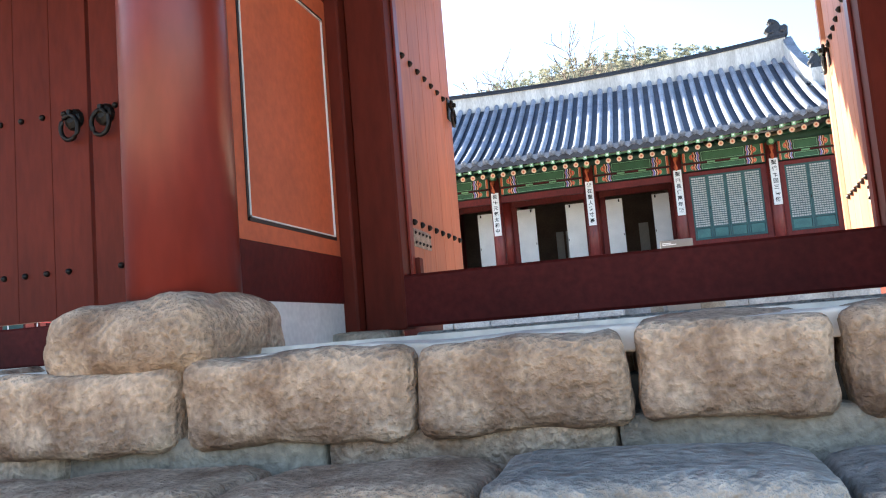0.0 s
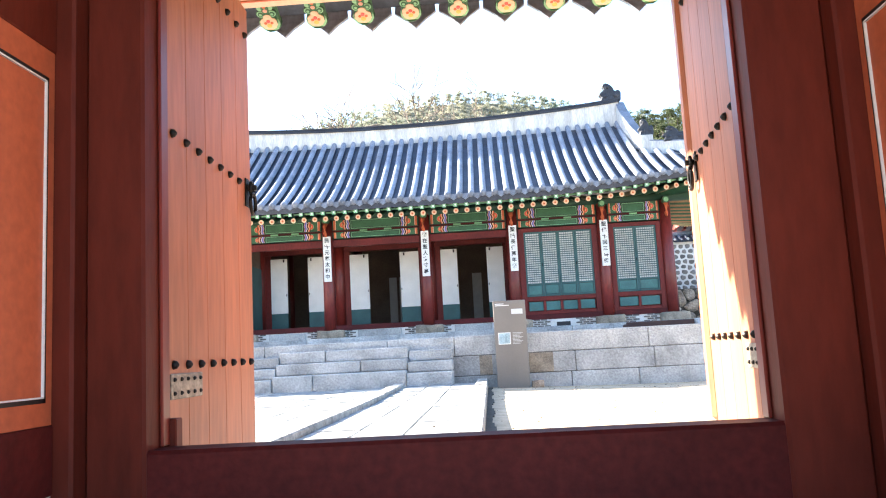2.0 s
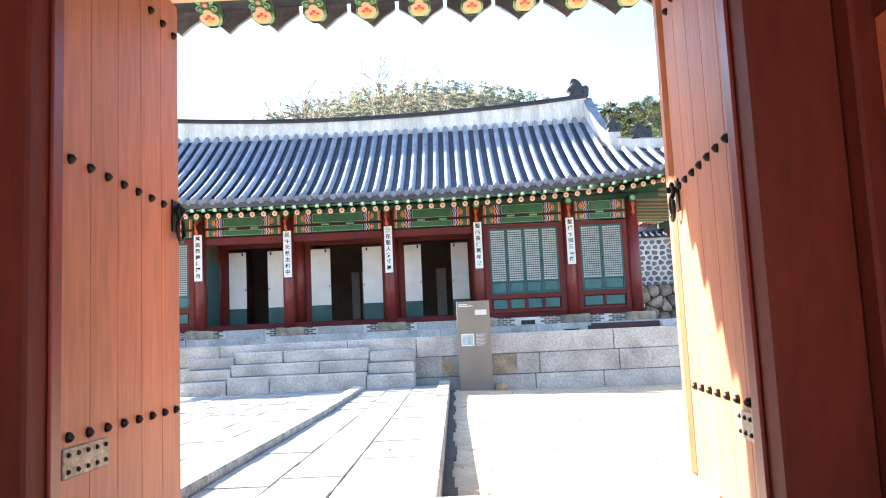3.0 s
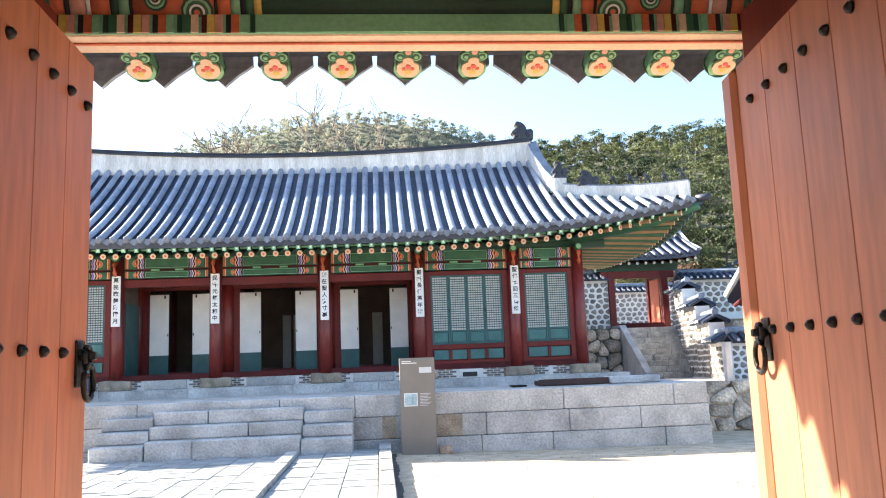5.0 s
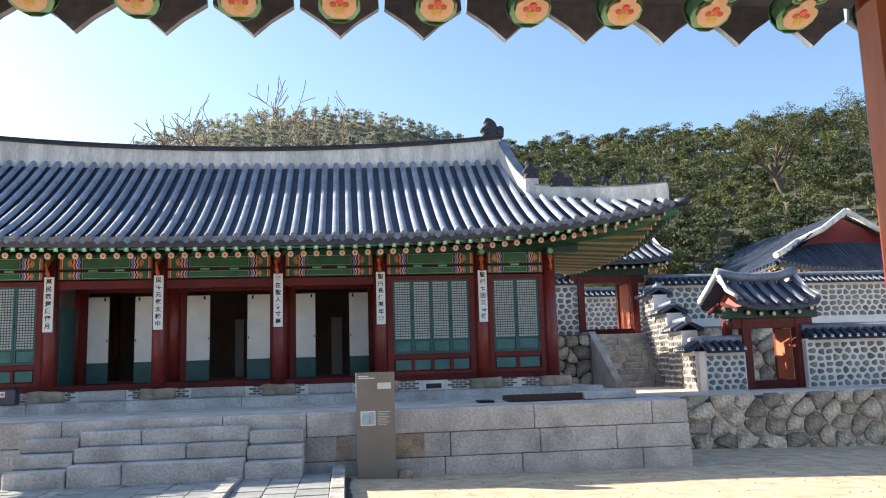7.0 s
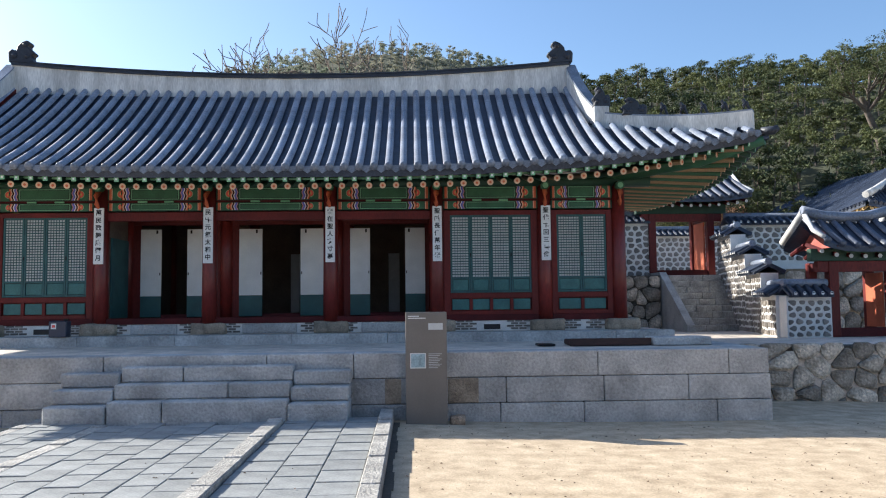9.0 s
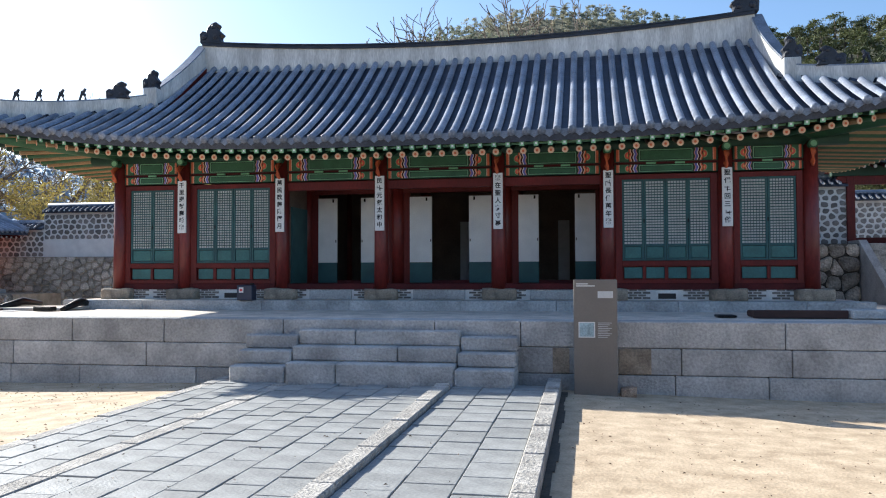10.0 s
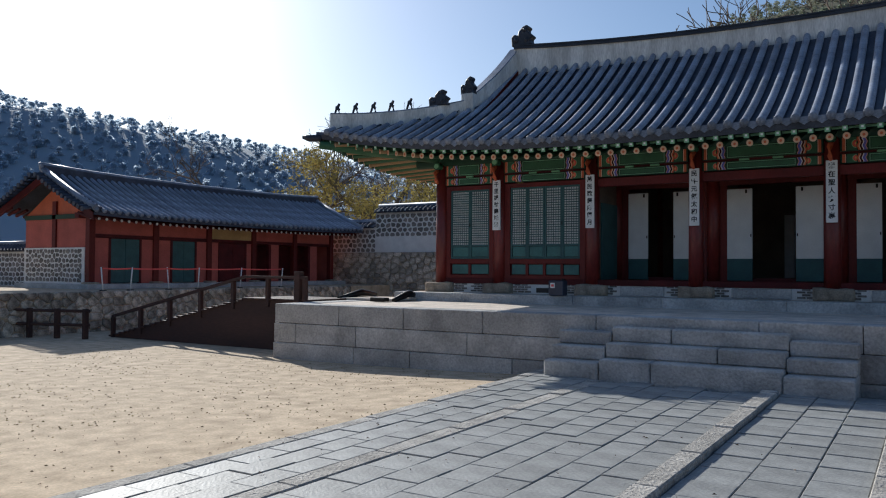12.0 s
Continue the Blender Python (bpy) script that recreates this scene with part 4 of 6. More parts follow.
tube("eave_purlin", [(CX - 8.2, FY - 0.02, 4.52), (CX + 8.2, FY - 0.02, 4.52)], 0.13, deep_green, hall, 14)

# roof of the hall: concave slopes, eaves that lift towards the corners, half hips with gables
HX, EY, RY = 10.12, 16.42, 20.4
REAR = 1.4          # the rear slope runs further than the front one
SAG = 0.56          # side eaves hang lower between their corners
GX, GXL = 6.95, 6.62   # ridge half lengths, east and west


def eave_z(u):
    return 4.54 + 0.72 * abs(u) ** 3.2


def eave_y(u):
    return EY - 0.12 * abs(u) ** 3


def ridge_z(x):
    return 7.09 + 0.11 * abs((x - CX) / GX) ** 2


def slope_z(x, y):
    u = (x - CX) / HX
    ye = eave_y(u)
    s = (y - ye) / (RY - ye)
    return eave_z(u) + (ridge_z(x) - eave_z(u)) * (0.76 * s + 0.24 * s * s)


def top_y(x):
    d, g = abs(x - CX), GX if x > CX else GXL
    return RY if d <= g else RY - 2.0 - (d - g) / (HX - g) * (RY - 2.0 - eave_y(1.0))


def side_line(q, sx):
    """The side slope at share q of the way from the front corner to the rear one: y, eave height, top reach and height."""
    w = 2 * q - 1
    d = abs(w) * (RY - EY + 0.12)            # distance from the ridge line, as on the front
    y = RY + (d if w < 0 else d * REAR) * (-1 if w < 0 else 1)
    ze = eave_z(1.0) - SAG * (1 - abs(w) ** 2.6)
    g = GX if sx > 0 else GXL
    xt = g if d < 2.0 else g + (HX - g) * (d - 2.0) / (RY - 2.0 - EY + 0.12)
    zt = slope_z(CX + xt, top_y(CX + sx * min(xt, HX)) if xt > g else RY - 2.0)
    return y, ze, xt, zt


def roof_bed():
    p = Pile()
    n, m = 72, 10
    xs = [CX - HX + 2 * HX * i / n for i in range(n + 1)]
    for sgn in (1, -1):
        for i in range(n):
            quad = []
            for x in (xs[i], xs[i + 1]):
                y0, y1 = eave_y((x - CX) / HX), top_y(x)
                quad.append([(x, (y0 + (y1 - y0) * k / m), slope_z(x, y0 + (y1 - y0) * k / m)) for k in range(m + 1)])
            if sgn < 0:
                quad = [[(x, RY + (RY - y) * REAR, z) for x, y, z in col] for col in quad]
            v = quad[0] + quad[1]
            f = [(k, k + m + 1, k + m + 2, k + 1) if sgn > 0 else (k, k + 1, k + m + 2, k + m + 1) for k in range(m)]
            p.add(v, f)
    # side slopes below the gables
    for sx in (1, -1):
        n2 = 36
        for j in range(n2):
            cols = []
            for q in (j / n2, (j + 1) / n2):
                y, ze, xt, zt = side_line(q, sx)
                cols.append([(CX + sx * (HX + (xt - HX) * k / 5), y, ze + (zt - ze) * k / 5) for k in range(6)])
            p.add(cols[0] + cols[1], [(k, k + 6, k + 7, k + 1) if sx > 0 else (k, k + 1, k + 7, k + 6) for k in range(5)])
    return p


bed_pile = roof_bed()
bm = bmesh.new()
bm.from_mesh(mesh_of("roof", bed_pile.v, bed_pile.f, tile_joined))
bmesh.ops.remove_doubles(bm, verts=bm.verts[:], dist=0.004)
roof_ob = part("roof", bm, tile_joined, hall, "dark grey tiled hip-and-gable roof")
solid = roof_ob.modifiers.new("thickness", "SOLIDIFY")
solid.thickness, solid.offset = 0.16, -1
rows_back = Pile()
nrows = 71
for i in range(nrows):
    x = CX - HX + 0.10 + (2 * HX - 0.20) * i / (nrows - 1)
    y0, y1 = eave_y((x - CX) / HX) - 0.04, top_y(x)
    if y1 - y0 < 0.25:
        continue
    pts = [(0, y0 + (y1 - y0) * k / 9 - y0, slope_z(x, y0 + (y1 - y0) * k / 9) + 0.055) for k in range(10)]
    v, f = half_round(pts, 0.077, (1, 0, 0))
    put("roof_roll", mesh_of("roof_roll", v, f, tile, True), roof_ob, Matrix.Translation((x, y0, 0)))
    rows_back.add(*half_round([(x, RY + (RY - y0 - y) * REAR, z) for _, y, z in pts], 0.078, (1, 0, 0)))
    # drip tile between the rows
    xm = x + (2 * HX - 0.2) / (nrows - 1) / 2
    if xm < CX + HX - 0.1:
        u = (xm - CX) / HX
        put("drip_tile", drip, roof_ob, pose(xm, eave_y(u) - 0.03, eave_z(u) - 0.06) @ Matrix.Diagonal((0.95, 1, 0.75, 1)))
for sx in (1, -1):
    for j in range(33):
        y, ze, xt, zt = side_line((j + 0.4) / 32.8, sx)
        if HX - xt > 0.2:
            rows_back.add(*half_round([(CX + sx * (HX + 0.04 + (xt - HX) * k / 5), y, ze + (zt - ze) * k / 5 + 0.035) for k in range(6)], 0.082, (0, 1, 0)))
rows_back.make("rear_tile_strip", tile_joined, roof_ob)["kind"] = "stuff"
for sx in (1, -1):
    g = Pile()
    x = CX + sx * ((GX if sx > 0 else GXL) - 0.12)
    zb = slope_z(CX + GX, RY - 2.0)
    g.add([(x, RY - 2.0, zb), (x, RY + 2.0 * REAR, zb), (x, RY, ridge_z(CX + GX) + 0.1)], [(0, 1, 2)])
    g.make("gable_board", red, roof_ob)


def ridge_wall(pts, h0, h1, t, name="ridge", sag=0.0, layer=2, slim=False):
    """A plastered ridge along points, dark cap tiles on top."""
    pts = [Vector(p) for p in pts]
    p, caps = Pile(), []
    layers = [(p, None, 0.0, t)]
    for k in range(layer):
        caps.append(Pile())
        layers.append((caps[-1], 0.042 * k, 0.042 * k + 0.036, t * (0.86 if slim else 1.32 - 0.14 * (k % 2) - 0.06 * k)))
    for q, lo, hi, w in layers:
        verts = []
        for i, a in enumerate(pts):
            d = (pts[min(i + 1, len(pts) - 1)] - pts[max(i - 1, 0)])
            s = Vector((d.y, -d.x, 0)).normalized() * (w / 2)
            k = i / (len(pts) - 1)
            h = h0 + (h1 - h0) * k - sag * (1 - (2 * k - 1) ** 2)
            z0 = -0.12 if lo is None else h + lo
            z1 = h + hi
            verts += [a - s + Vector((0, 0, z0)), a + s + Vector((0, 0, z0)), a + s + Vector((0, 0, z1)), a - s + Vector((0, 0, z1))]
        f = []
        for i in range(len(pts) - 1):
            for k in range(4):
                f.append((i * 4 + k, i * 4 + (k + 1) % 4, (i + 1) * 4 + (k + 1) % 4, (i + 1) * 4 + k))
        f += [(3, 2, 1, 0), tuple(range(len(verts) - 4, len(verts)))]
        q.add(verts, f)
    o = p.make(name, ridge_plaster, hall, "weathered white plaster ridge")
    for c in caps:
        c.make("ridge_cap", tile if slim else ridge_tile, o, "course of dark ridge tiles")
    return o


def beast(name, at, turn, size, parent, label):
    """A squat dark ornament tile: a thick plate with a curled head, jaw and notched back."""
    bm = bmesh.new()
    line = ((-0.30, 0), (0.30, 0), (0.32, 0.26), (0.24, 0.33), (0.13, 0.29), (0.10, 0.40), (0.0, 0.50), (-0.13, 0.55), (-0.22, 0.48), (-0.15, 0.38), (-0.23, 0.31), (-0.33, 0.22), (-0.24, 0.14))
    f = bm.faces.new([bm.verts.new((x, -0.13, z)) for x, z in line])
    r = bmesh.ops.extrude_face_region(bm, geom=[f])
    bmesh.ops.translate(bm, verts=[v for v in r["geom"] if isinstance(v, bmesh.types.BMVert)], vec=(0, 0.26, 0))
    bmesh.ops.bevel(bm, geom=bm.edges[:], offset=0.025, segments=1, affect="EDGES", clamp_overlap=True)
    for c, s in (((-0.08, 0, 0.42), (0.2, 0.36, 0.2)), ((0.16, 0, 0.16), (0.24, 0.38, 0.24)), ((-0.14, 0, 0.14), (0.22, 0.36, 0.2))):
        bmesh.ops.create_icosphere(bm, subdivisions=2, radius=0.5, matrix=Matrix.Translation(c) @ Matrix.Diagonal((*s, 1)))
    bmesh.ops.recalc_face_normals(bm, faces=bm.faces[:])
    o = part(name, bm, ridge_tile, parent, label)
    o.matrix_basis = pose(*at, 0, 0, turn) @ Matrix.Diagonal((*size, 1))
    return o


ends = [CX - GXL + (GX + GXL) * i / 16 for i in range(17)]
ridge_wall([(x, RY, ridge_z(x) - 0.03) for x in ends], 0.62, 0.62, 0.30, "main_ridge", 0.24, 3)
for sx in (1, -1):
    g = GX if sx > 0 else GXL
    beast("ridge_end_tile", (CX + sx * (g - 0.20), RY, ridge_z(CX + GX) + 0.66), 180 if sx < 0 else 0, (1, 1, 1), hall, "dark carved ridge-end tile")
    for back in (0, 1):
        def mir(y):
            return y if not back else RY + (RY - y) * REAR
        pts = []
        for k in range(9):
            y = RY - 0.05 - (RY - 0.05 - 18.42) * k / 8
            pts.append((CX + sx * (g + 0.06 + 0.25 * (k / 8) ** 2), mir(y), slope_z(CX + GX, y)))
        ridge_wall(pts, 0.62, 0.36, 0.28, "descending_ridge", 0.0, 1, True)
        x, y, z = pts[-1]
        box("ridge_block", x - 0.17, x + 0.17, y - 0.17, y + 0.17, z - 0.1, z + 0.40, ridge_plaster, hall, 0.015)
        pts = []
        for k in range(9):
            t = k / 8
            x = g + 0.3 + (HX - 0.12 - g - 0.3) * t
            y = 18.42 + (16.72 - 18.42) * t
            pts.append((CX + sx * x, mir(y), slope_z(CX + x, min(top_y(CX + sx * x), 18.4)) + 0.02))
        ridge_wall(pts, 0.34, 0.46, 0.24, "hip_ridge", 0.0, 1, True)
        if back:
            continue
        a = sx * (g + 0.32)
        beast("ridge_beast", (CX + a, 18.38, slope_z(CX + g + 0.3, 18.4) + 0.38), 180 if sx < 0 else 0, (0.62, 0.8, 0.85), hall, "dark ridge ornament tile")
        beast("ridge_beast", (CX + sx * (g + 0.95), 18.0, pts[2][2] + 0.40), 180 if sx < 0 else 0, (0.9, 0.6, 0.72), hall, "low winged ridge ornament")
        for k in range(5):
            t = 0.42 + 0.13 * k
            x, y, z = [pts[0][q] + (pts[8][q] - pts[0][q]) * t for q in range(3)]
            z = pts[round(t * 8)][2] + 0.30 + 0.12 * t + 0.07
            f = Pile()
            f.add(*tube_data([(0, 0, 0), (0.02, 0, 0.12), (0.10, 0, 0.2)], [0.035, 0.04, 0.03], 7))
            f.add(*tube_data([(0.15, 0, 0.0), (0.10, 0, 0.12), (0.09, 0, 0.2)], [0.025, 0.03, 0.03], 7))
            f.add(*tube_data([(0.05, 0, 0.18), (0.0, 0, 0.26)], [0.04, 0.03], 7))
            f.make("roof_figure", ridge_tile, hall, "small dark animal figure on the hip").matrix_basis = pose(x, y, z, 0, 0, 0 if sx > 0 else 180)
        # corner beam and its tile spike
        c = Vector((CX + sx * (HX + 0.02), 16.25, eave_z(1.0) - (0.0 if sx > 0 else 0.14)))
        tube("corner_beam", [(CX + sx * 7.4, FY, 4.62), (CX + sx * 9.0, 17.15, 4.80), tuple(c + Vector((sx * -0.1, 0.1, -0.18)))], [0.14, 0.13, 0.10], green, hall, 10)
        tube("corner_spike", [tuple(c + Vector((-sx * 0.15, 0.1, -0.02))), tuple(c + Vector((sx * (0.04 if sx > 0 else 0.14), -0.03, -0.02))), tuple(c + Vector((sx * (0.12 if sx > 0 else 0.30), -0.05, 0.03)))], [0.09, 0.085, 0.06], ridge_tile, hall, 10)

# rafters: round ones below, square flying ones above
v, f = tube_data([(0, 0, 0), (0, 0, -0.012)], 0.064, 12)
tip_me = mesh_of("rafter_tip", v, f, d_cream)
v, f = tube_data([(0, 0, -0.012), (0, 0, -0.02)], 0.026, 8)
dot_me = mesh_of("rafter_dot", v, f, d_orange)
sq = Pile()
sq.box(-0.045, 0.045, -0.05, 0.05, -0.01, 0.0)
sq_me = mesh_of("square_tip", sq.v, sq.f, mint)
sq2 = Pile()
sq2.box(-0.02, 0.02, -0.02, 0.02, -0.016, -0.009)
sq2_me = mesh_of("square_dot", sq2.v, sq2.f, white_paint)


def rafter(p0, p1, r, paint=green):
    """p0 the outer end, p1 the inner one."""
    d = (Vector(p1) - Vector(p0)).normalized()
    m = Matrix.Translation(p0) @ d.to_track_quat("Z", "Y").to_matrix().to_4x4()
    L = (Vector(p1) - Vector(p0)).length
    v, f = tube_data([(0, 0, 0), (0, 0, L)], r, 8)
    o = put("rafter", mesh_of("rafter", v, f, paint), hall, m)
    put("rafter_tip", tip_me, o)
    put("rafter_dot", dot_me, o)


def flyer(p0, p1):
    d = (Vector(p1) - Vector(p0)).normalized()
    m = Matrix.Translation(p0) @ d.to_track_quat("Z", "Y").to_matrix().to_4x4()
    p = Pile()
    p.box(-0.045, 0.045, -0.05, 0.05, 0, (Vector(p1) - Vector(p0)).length)
    o = put("flying_rafter", mesh_of("flying_rafter", p.v, p.f, deep_green), hall, m)
    put("square_tip", sq_me, o)
    put("square_dot", sq2_me, o)


nr = 73
for i in range(nr):
    x = CX - HX + 0.35 + (2 * HX - 0.7) * i / (nr - 1)
    u = (x - CX) / HX
    xi = CX + max(-7.3, min(7.3, x - CX))
    z = eave_z(u)
    rafter((x - (x - xi) * 0.12, eave_y(u) + 0.46, z - 0.26), (xi, FY + 0.1, max(4.66, z - 0.16)), 0.064 if x == xi else 0.056, green if x == xi or i % 2 else fan_ochre)
    flyer((x, eave_y(u) + 0.12, z - 0.17), (x - (x - xi) * 0.25, eave_y(u) + 0.9, z - 0.02))
for sx in (1, -1):
    for j in range(33):
        y, ze, xt, zt = side_line((j + 0.8) / 34, sx)
        yi = max(FY, min(22.8, y))
        rafter((CX + sx * (HX - 0.46), y, ze - 0.26), (CX + sx * 7.4, yi, max(4.5, ze - 0.16)), 0.058, green if j % 2 else fan_ochre)
        flyer((CX + sx * (HX - 0.12), y, ze - 0.17), (CX + sx * (HX - 0.9), y, ze - 0.02))
# boards that carry the rafter ends
for nm, dy, dz, hh, mtl in (("eave_board", 0.30, -0.155, 0.035, mint), ("tile_board", 0.06, -0.07, 0.05, beam_red)):
    p = Pile()
    n = 60
    vs = []
    for i in range(n + 1):
        u = -0.985 + 1.97 * i / n
        x, y, z = CX + HX * u, eave_y(u) + dy, eave_z(u) + dz
        vs += [(x, y, z), (x, y + 0.05, z), (x, y + 0.05, z + hh), (x, y, z + hh)]
    p.add(vs, [(i * 4 + k, i * 4 + (k + 1) % 4, i * 4 + 4 + (k + 1) % 4, i * 4 + 4 + k) for i in range(n) for k in range(4)])
    p.make(nm, mtl, hall)

# hanging verse boards on the columns
VERSES = ("千里提封壽域春", "萬民歌舞康衢月", "民-元氣太和中", "春在聖人方寸裏", "聖-長住萬年春", "聖代-回三-俗")
for i in range(1, 7):
    b = thing("verse_board", "white vertical board with black brush characters", "sign board", "verse boards", at=(COLS[i] + 0.01, FY - 0.20, 2.80))
    box("board", -0.1, 0.1, -0.02, 0.02, 0.0, 1.18, white_paint, b, 0.004)
    text = VERSES[i - 1]
    rnd = random.Random(i)
    for k, ch in enumerate(text):
        z = 1.18 - 0.11 - k * 0.158
        if ch == "-":
            p = Pile()
            for _ in range(5):
                w, h = (rnd.uniform(0.05, 0.1), 0.012) if rnd.random() < 0.55 else (0.012, rnd.uniform(0.04, 0.1))
                x0, z0 = rnd.uniform(-0.055, 0.055 - w * 0.4), rnd.uniform(-0.05, 0.05 - h * 0.4)
                p.box(x0 - w * 0.3, x0 + w * 0.7, -0.024, -0.0205, z + z0 - h * 0.3, z + z0 + h * 0.7)
            p.make("brush_mark", ink, b)
        else:
            c = bpy.data.curves.new("character", "FONT")
            c.body, c.size, c.align_x, c.align_y, c.extrude, c.offset = ch, 0.125, "CENTER", "CENTER", 0.001, 0.003
            c.materials.append(ink)
            put("character", c, b, pose(0, -0.0225, z, 90))

# ---- paved way ----
way = thing("paved_way", "grey stone-slab way with pale granite kerbs", "path", kind="structure")
PV = 0.185
bed = Pile()
bed.box(-5.35, -0.01, 1.96, 13.4, -0.1, PV - 0.014)
bed.make("joint_bed", grey_joint, way)


def way_rise(y):
    return 0.045 * max(0.0, (y - 8.5) / 4.0)


rnd = random.Random(2)
for x0, x1, n in ((-5.12, -4.22, 3), (-3.98, -1.77, 6), (-1.54, -0.21, 3)):
    w = (x1 - x0) / n
    me = mesh_of("slab", *(lambda bm: ([v.co.copy() for v in bm.verts], [tuple(v.index for v in f.verts) for f in bm.faces]))((lambda bm: (add_box(bm, -w / 2 + 0.0045, w / 2 - 0.0045, -0.2555, 0.2555, -0.05, 0.0, 0.006), bm.verts.index_update(), bm)[2])(bmesh.new())), slab)
    for i in range(n):
        y, j = 2.3 + (0.26 if i % 2 else 0.0), 0
        while y < 12.5 if x0 < -0.9 and x0 > -5 and x0 != -1.54 else y < 13.2:
            put("paving_slab", me, way, pose(x0 + (i + 0.5) * w, y, PV + way_rise(y) + rnd.uniform(-0.005, 0.005), rnd.uniform(-0.3, 0.3), rnd.uniform(-0.3, 0.3)))
            y += 0.52
for x0, x1, lift in ((-5.32, -5.13, 0.0), (-4.21, -3.99, 0.004), (-1.76, -1.55, 0.06), (-0.20, 0.0, 0.05)):
    y = 1.98
    while y < 13.3:
        y1 = min(y + 1.3, 13.44)
        if x0 in (-1.76, -4.21) and y1 > 12.5:
            y1 = 12.52
        if y1 - y > 0.1:
            box("kerb", x0, x1, y + 0.003, y1 - 0.003, -0.05, PV + lift + way_rise(y + 0.6), kerb_stone, way, 0.012)
        if y1 >= 12.5 and x0 in (-1.76, -4.21):
            break
        y = y1

# one dark strip for the earth gutter and the kerb's painted shadow
gut = Pile()
y = 2.0
while y < 13.2:
    gut.box(0.004, 0.085 + 0.02 * math.sin(y * 3), y, y + 0.4, -0.05, yard_height(0.05, y) + 0.012)
    y += 0.4
gut.make("gutter", joint, way, "dark earth gutter along the kerb, kerb shadow painted in")

rng = np.random.default_rng(8)
bits = Pile()
for _ in range(2600):
    x, y = rng.uniform(-15, 9), rng.uniform(2.6, 13.2)
    if -5.4 < x < 0.1 and rng.random() < 0.8:
        continue
    z = (PV + 0.012 if -5.3 < x < 0 else yard_height(x, y) + 0.008)
    s, a = rng.uniform(0.005, 0.022), rng.uniform(0, 6.3)
    c, d = s * math.cos(a), s * math.sin(a)
    bits.add([(x - c, y - d, z), (x + d * 0.5, y - c * 0.5, z + 0.012), (x + c, y + d, z), (x - d * 0.5, y + c * 0.5, z + 0.006)], [(0, 1, 2, 3)])
tagged(bits.make("leaf_litter", litter), "scattered dry leaf bits on the yard", "leaf litter", kind="stuff")

grass = Pile()
for _ in range(5000):
    x, y = rng.uniform(-16, -5.4), rng.uniform(5.5, 13.4)
    if rng.random() > 0.25 + 1.1 * noise.noise(Vector((x * 0.5, y * 0.7, 3))):
        continue
    z, s, a = yard_height(x, y), rng.uniform(0.008, 0.022), rng.uniform(0, 6.3)
    c, d = s * math.cos(a), s * math.sin(a)
    grass.add([(x - c, y - d, z), (x + c, y + d, z), (x + d * 0.8, y - c * 0.8, z + s * 0.7)], [(0, 1, 2)])
tagged(grass.make("dry_grass", straw), "thin dry straw-coloured grass tufts on the yard", "grass", kind="stuff")

# ---- information sign ----
sign = thing("information_sign", "upright grey-brown metal sign slab with small map", "sign")
box("slab_body", 0.19, 0.82, 13.12, 13.26, 0.0, 1.77, sign_brown, sign, 0.008)
box("picture_plate", 0.54, 0.76, 13.113, 13.119, 1.50, 1.60, paper, sign, 0)
box("map_plate", 0.26, 0.50, 13.113, 13.119, 0.92, 1.15, white_paint, sign, 0)
box("map_patch", 0.275, 0.485, 13.109, 13.112, 0.935, 1.135, map_blue, sign, 0, "faint blue plan")
for k in range(9):
    z = 1.14 - k * 0.026
    box("text_bar", 0.54, 0.54 + 0.2 - 0.03 * (k % 3), 13.115, 13.119, z - 0.008, z, paper, sign, 0)
for k in range(2):
    box("text_bar", 0.23, 0.40 + 0.1 * k, 13.115, 13.119, 1.70 - k * 0.03, 1.715 - k * 0.03, white_paint, sign, 0)
st = part("field_stone", rough_block(0.24, 0.2, 0.16, 77, 0.02, 3), step_stone, None, "", True)
st.matrix_basis = Matrix.Translation((0.98, 13.2, 0.12))
tagged(st, "small loose stone beside the sign", "stone")


